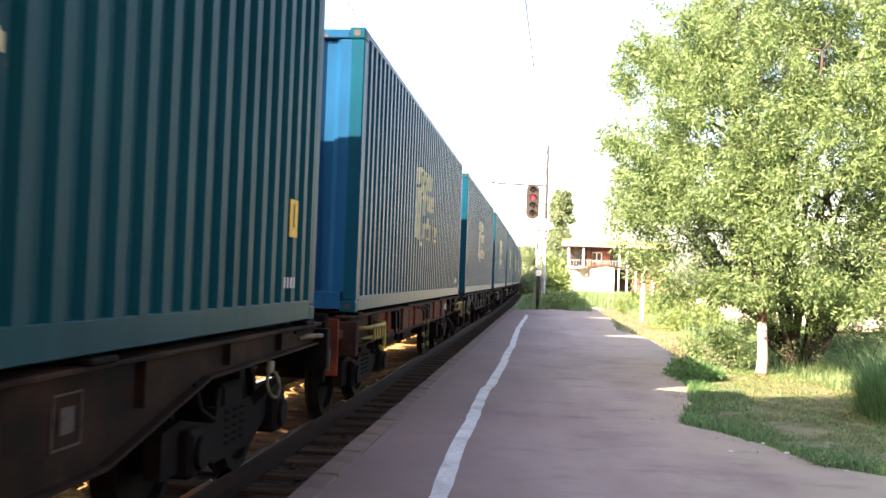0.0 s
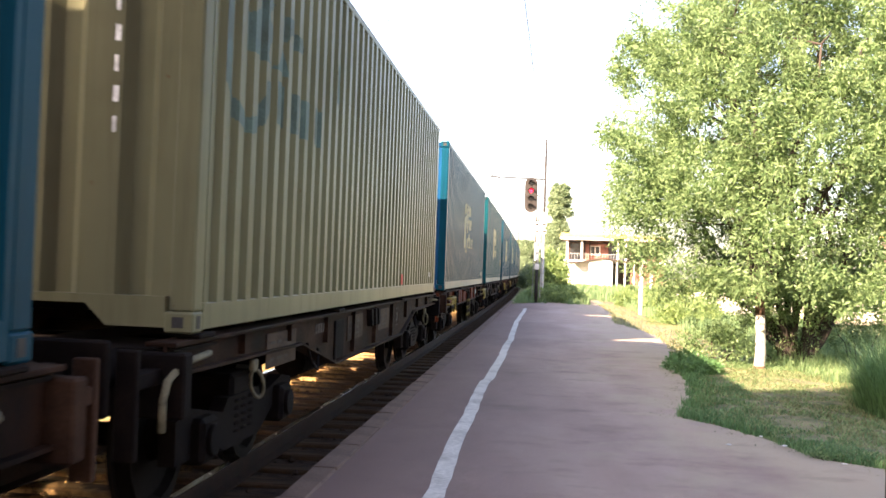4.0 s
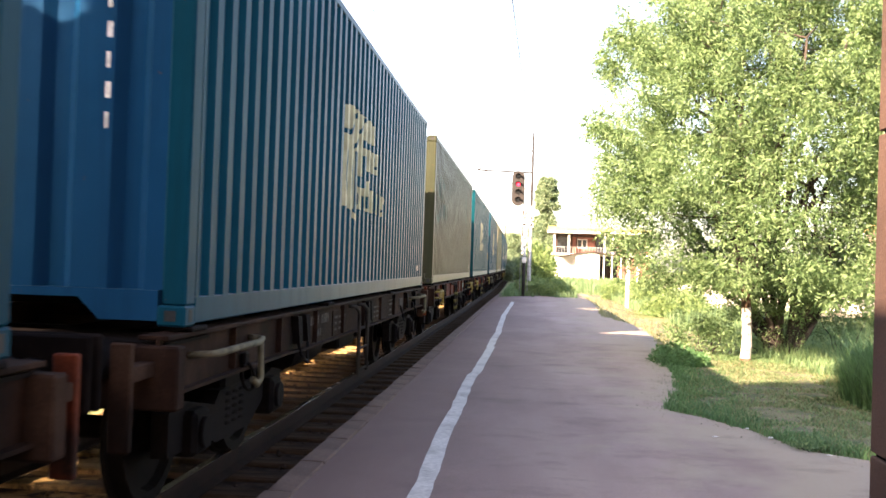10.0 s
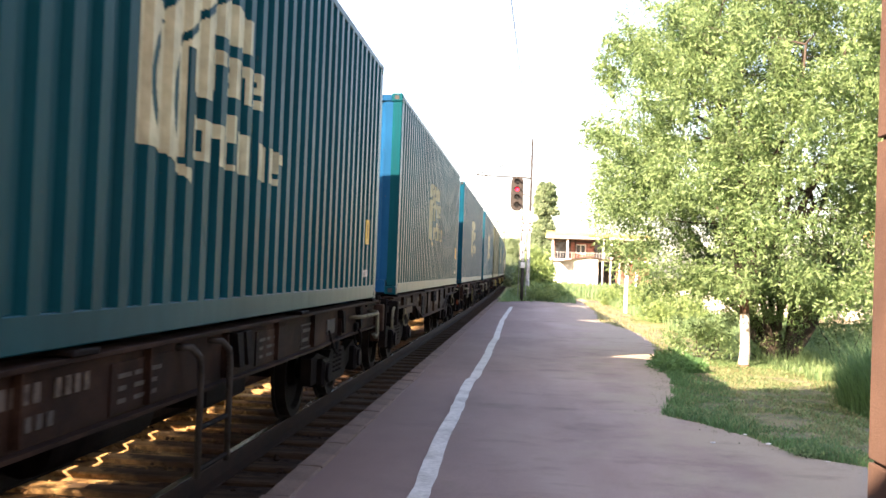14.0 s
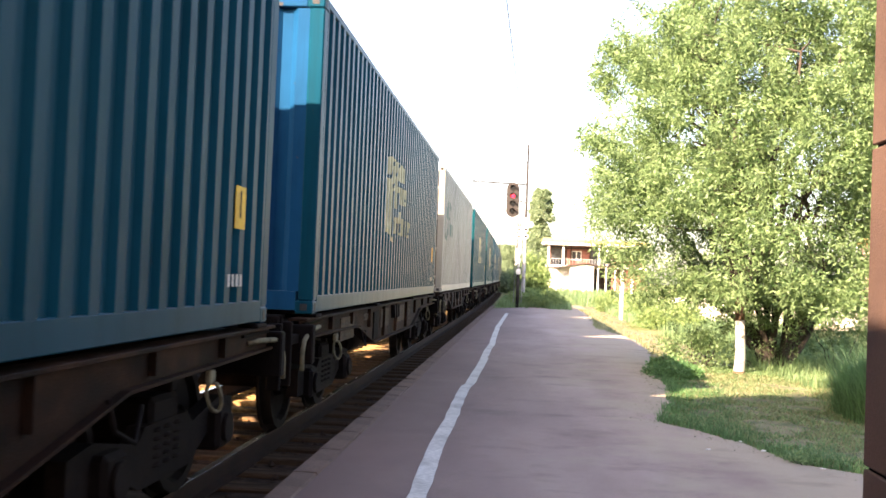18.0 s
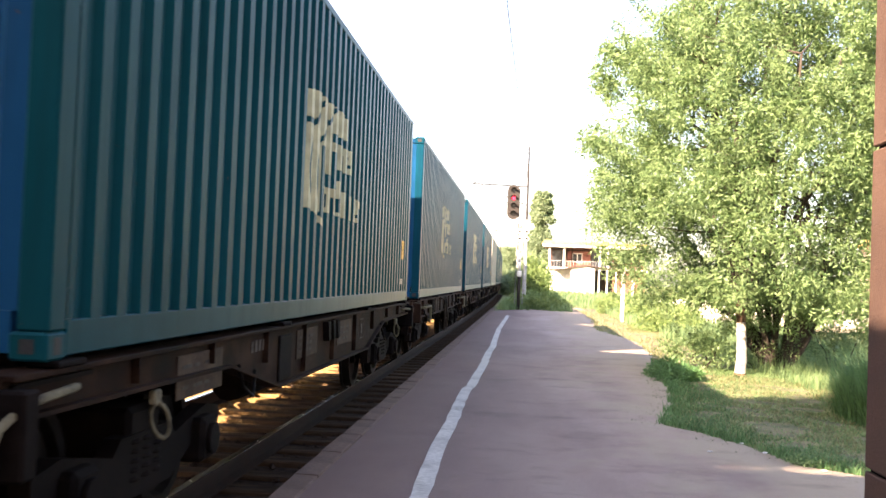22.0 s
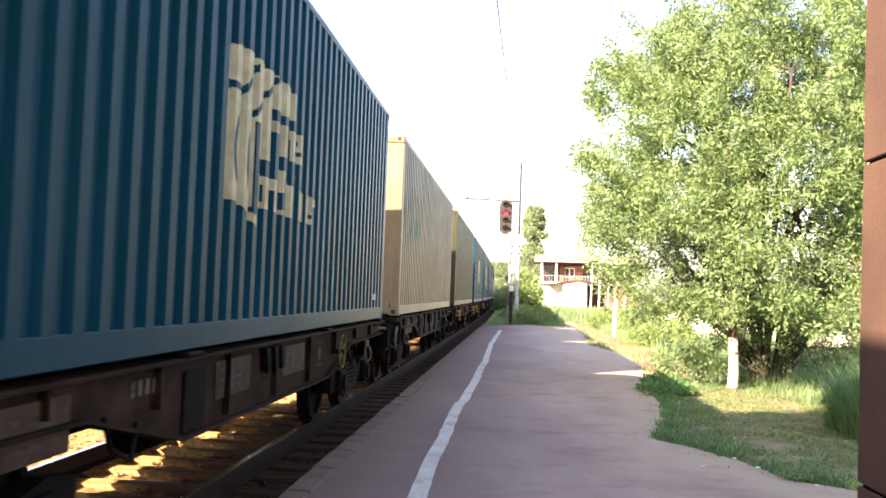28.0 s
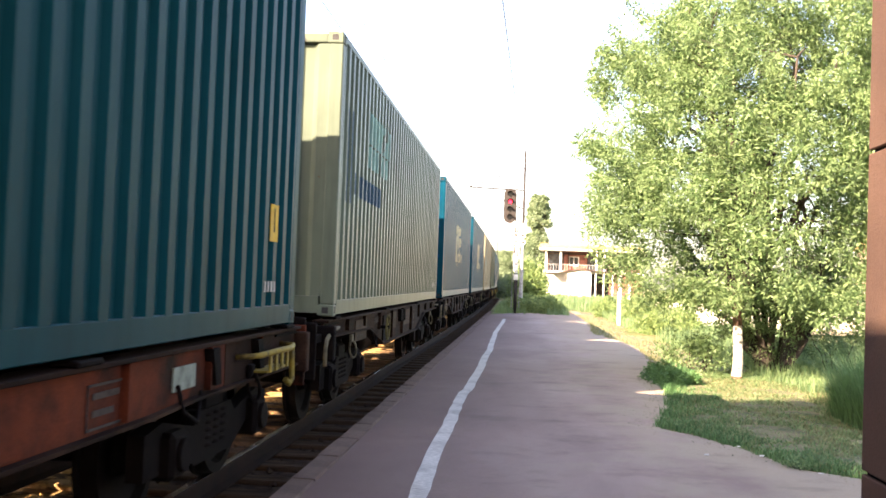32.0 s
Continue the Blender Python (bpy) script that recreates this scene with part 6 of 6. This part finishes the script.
# ---- far house with a loggia ----
def build_house():
    t = thing("house", "low white and brick house with an ochre-edged roof", "house", at=(2.6, 128.0, 0.0), rz=-4)
    part("lower_wall", box(nb(), 0.0, 6.2, 0.6, 6.0, 0, 3.3), HOUSE_WHITE, t, "white plastered lower wall")
    part("lower_wall", box(nb(), 8.4, 12.5, 0.6, 6.0, 0, 3.3), BRICK_RED, t)
    part("passage", box(nb(), 6.2, 8.4, 3.0, 6.0, 0, 3.3), DARK_GLASS, t, "dark open passage")
    part("upper_wall", box(nb(), 0.3, 12.5, 2.6, 6.0, 3.30, 6.00), BRICK_RED, t, "red brick upper wall")
    part("dark_opening", box(nb(), 0.5, 2.4, 2.5, 2.7, 3.4, 5.9), DARK_GLASS, t)
    part("dark_opening", box(nb(), 5.6, 8.0, 2.5, 2.7, 3.4, 5.9), DARK_GLASS, t)
    for x in (3.2, 9.2):
        w = part("window", box(nb(), x, x + 1.3, 2.55, 2.62, 4.10, 5.30), HOUSE_WHITE, t)
        part("pane", box(nb(), x + 0.1, x + 0.6, 2.535, 2.56, 4.20, 5.20), DARK_GLASS, w)
        part("pane", box(nb(), x + 0.7, x + 1.2, 2.535, 2.56, 4.20, 5.20), DARK_GLASS, w)
    for x in (0.25, 2.1, 6.6, 7.6, 12.2):
        part("column", box(nb(), x, x + 0.25, 0.2, 0.45, 3.38, 6.00, 0.02), HOUSE_WHITE, t)
    part("balcony_slab", box(nb(), -0.2, 12.7, 0.0, 2.6, 3.14, 3.38, 0.03), HOUSE_WHITE, t)
    bm = nb()
    for x in np.arange(0.3, 12.5, 0.35):
        rod(bm, (x, 0.1, 3.38), (x, 0.1, 4.2), 0.02, n=5)
    rod(bm, (0, 0.1, 4.2), (12.6, 0.1, 4.2), 0.03, n=6)
    part("balcony_railing", bm, STEEL_GREY, t)
    for x in (0.55, 2.45, 3.1, 5.5, 8.1, 9.0, 10.9):
        part("frame_post", box(nb(), x, x + 0.14, 2.42, 2.56, 3.4, 5.95), DARK_WOOD, t, "dark timber post")
    part("frame_beam", box(nb(), 0.5, 12.4, 2.4, 2.56, 5.55, 5.72), DARK_WOOD, t)
    part("porch_roof", prism(nb(), [(1.2, 3.05), (5.0, 3.75), (9.0, 3.25), (9.0, 3.12), (5.0, 3.6), (1.2, 2.92)], 'y', -1.4, 0.3), DARK_WOOD, t, "thin dark porch gable")
    part("porch_wall", prism(nb(), [(3.2, 0.0), (6.1, 0.0), (6.1, 3.4), (5.0, 3.58), (3.2, 3.26)], 'y', -1.0, -0.8), PLASTER, t, "white porch wall under the gable")
    for x in (6.6, 7.6, 8.7):
        part("porch_post", box(nb(), x, x + 0.16, -1.1, -0.94, 0.0, 3.2), PLASTER, t)
    for k in range(11):
        part("fence_panel", box(nb(), -2.2 + 0.75 * k, -1.52 + 0.75 * k, -3.4, -3.34, 0.05, 0.95 + 0.08 * (k % 3), 0.01), PLASTER, t)
    part("fascia", box(nb(), -0.5, 13, -0.4, 6.4, 5.95, 6.25, 0.03), HOUSE_WHITE, t, "white roof fascia")
    part("roof", prism(nb(), [(-0.6, 6.25), (13.1, 6.25), (12.9, 6.5), (-0.3, 6.8)], 'y', -0.5, 6.5), ROOF_TILE, t, "ochre flat roof edge")
    part("low_wall", box(nb(), -1.0, 5.5, -2.5, -2.25, 0.0, 1.0, 0.03), HOUSE_WHITE, t)
    part("door", box(nb(), 7.0, 7.9, 2.95, 3.02, 0.0, 2.1), BARK, t)


build_house()


def build_side_house():
    t = thing("house", "pale pink rendered house half hidden behind the willow", "house", at=(19.5, 58.0, -0.05), rz=-12)
    m = worn("pink_render", (0.6, 0.42, 0.34), (0.48, 0.33, 0.27), scale=1.0, rough=0.9)
    part("wall", box(nb(), 0, 16, 0, 7, 0, 4.4), m, t)
    part("roof", prism(nb(), [(-0.4, 4.4), (16.4, 4.4), (15.5, 5.6), (0.5, 5.6)], 'y', -0.4, 7.4), ROOF_TILE, t)
    for x in (1.5, 5.0, 8.5, 12.0):
        w = part("window", box(nb(), x, x + 1.4, -0.05, 0.05, 1.3, 2.9, 0.01), PLASTER, t)
        part("pane", box(nb(), x + 0.1, x + 0.65, -0.07, -0.045, 1.4, 2.8), DARK_GLASS, w)
        part("pane", box(nb(), x + 0.75, x + 1.3, -0.07, -0.045, 1.4, 2.8), DARK_GLASS, w)


build_side_house()

# pale sandy yard and slabs behind the trees
yard = raw("yard", [(6.5, 40, 0.03), (40, 33, 0.06), (40, 56, 0.06), (7.5, 57, 0.03)], [(0, 1, 2, 3)], SOIL)
tagged(yard, "pale sunlit sandy yard behind the trees", "yard", kind="structure")
rng = np.random.default_rng(8)
for k in range(9):
    a = thing("concrete_slab", "broken pale concrete slab lying in the sunlit yard", "slab", "slabs in the yard", at=(6.9 + 1.25 * k + rng.uniform(-.3, .3), 44 + rng.uniform(-2, 2), 0.03), rz=rng.uniform(-25, 25))
    bm = box(nb(), -0.75, 0.75, -0.45, 0.45, 0.0, 0.5 + 0.5 * rng.uniform(), 0.03)
    for v in bm.verts:
        v.co += Vector(rng.uniform(-.08, .08, 3) * np.array([1, 1, 0.5]))
        v.co.z = max(0.0, v.co.z)
    part("slab_body", bm, CONCRETE, a)


# scraps lying along the asphalt's edge
def paper_scraps():
    for x, y, w, a in ((1.78, 9.6, 0.02, 20), (2.31, 9.7, 0.035, 70), (2.62, 8.9, 0.02, 10), (2.2, 10.2, 0.016, 130)):
        s = thing("paper_scrap", "crumpled white paper scrap on the asphalt", "litter", "scraps on the asphalt", at=(x, y, 0.004), rz=a)
        bm = box(nb(), -w, w, -w * 0.6, w * 0.6, 0.0, 0.006, 0.001)
        for v in bm.verts:
            v.co.z += 0.006 * noise.noise((v.co.x * 40, v.co.y * 40, a)) if v.co.z > 0.003 else 0.0
        part("sheet", bm, PLASTER, s)


paper_scraps()


# dry clods and grit along the ragged edge between asphalt and grass
def edge_grit():
    rng = np.random.default_rng(77)
    n = 700
    y = rng.uniform(8.3, 18, n)
    x = np.array([verge_x(q) for q in y]) + rng.normal(-0.12, 0.16, n)
    size = 0.004 + 0.01 * rng.uniform(0, 1, n) ** 3
    base = np.array([[1, 0, 0], [-1, 0, 0], [0, 1, 0], [0, -1, 0], [0, 0, 0.6], [0, 0, -0.4]], float)
    tri = np.array([[0, 2, 4], [2, 1, 4], [1, 3, 4], [3, 0, 4], [2, 0, 5], [1, 2, 5], [3, 1, 5], [0, 3, 5]])
    v = base[None] * rng.uniform(0.6, 1.3, (n, 6, 1)) * size[:, None, None]
    v += np.stack([x, y, np.full(n, 0.002)], -1)[:, None]
    f = (tri[None] + 6 * np.arange(n)[:, None, None]).reshape(-1, 3)
    tagged(raw("grit", v.reshape(-1, 3).tolist(), f.tolist(), VERGE_SOIL), "dry clods and grit along the asphalt's edge", "grit", kind="stuff")


edge_grit()
motions()
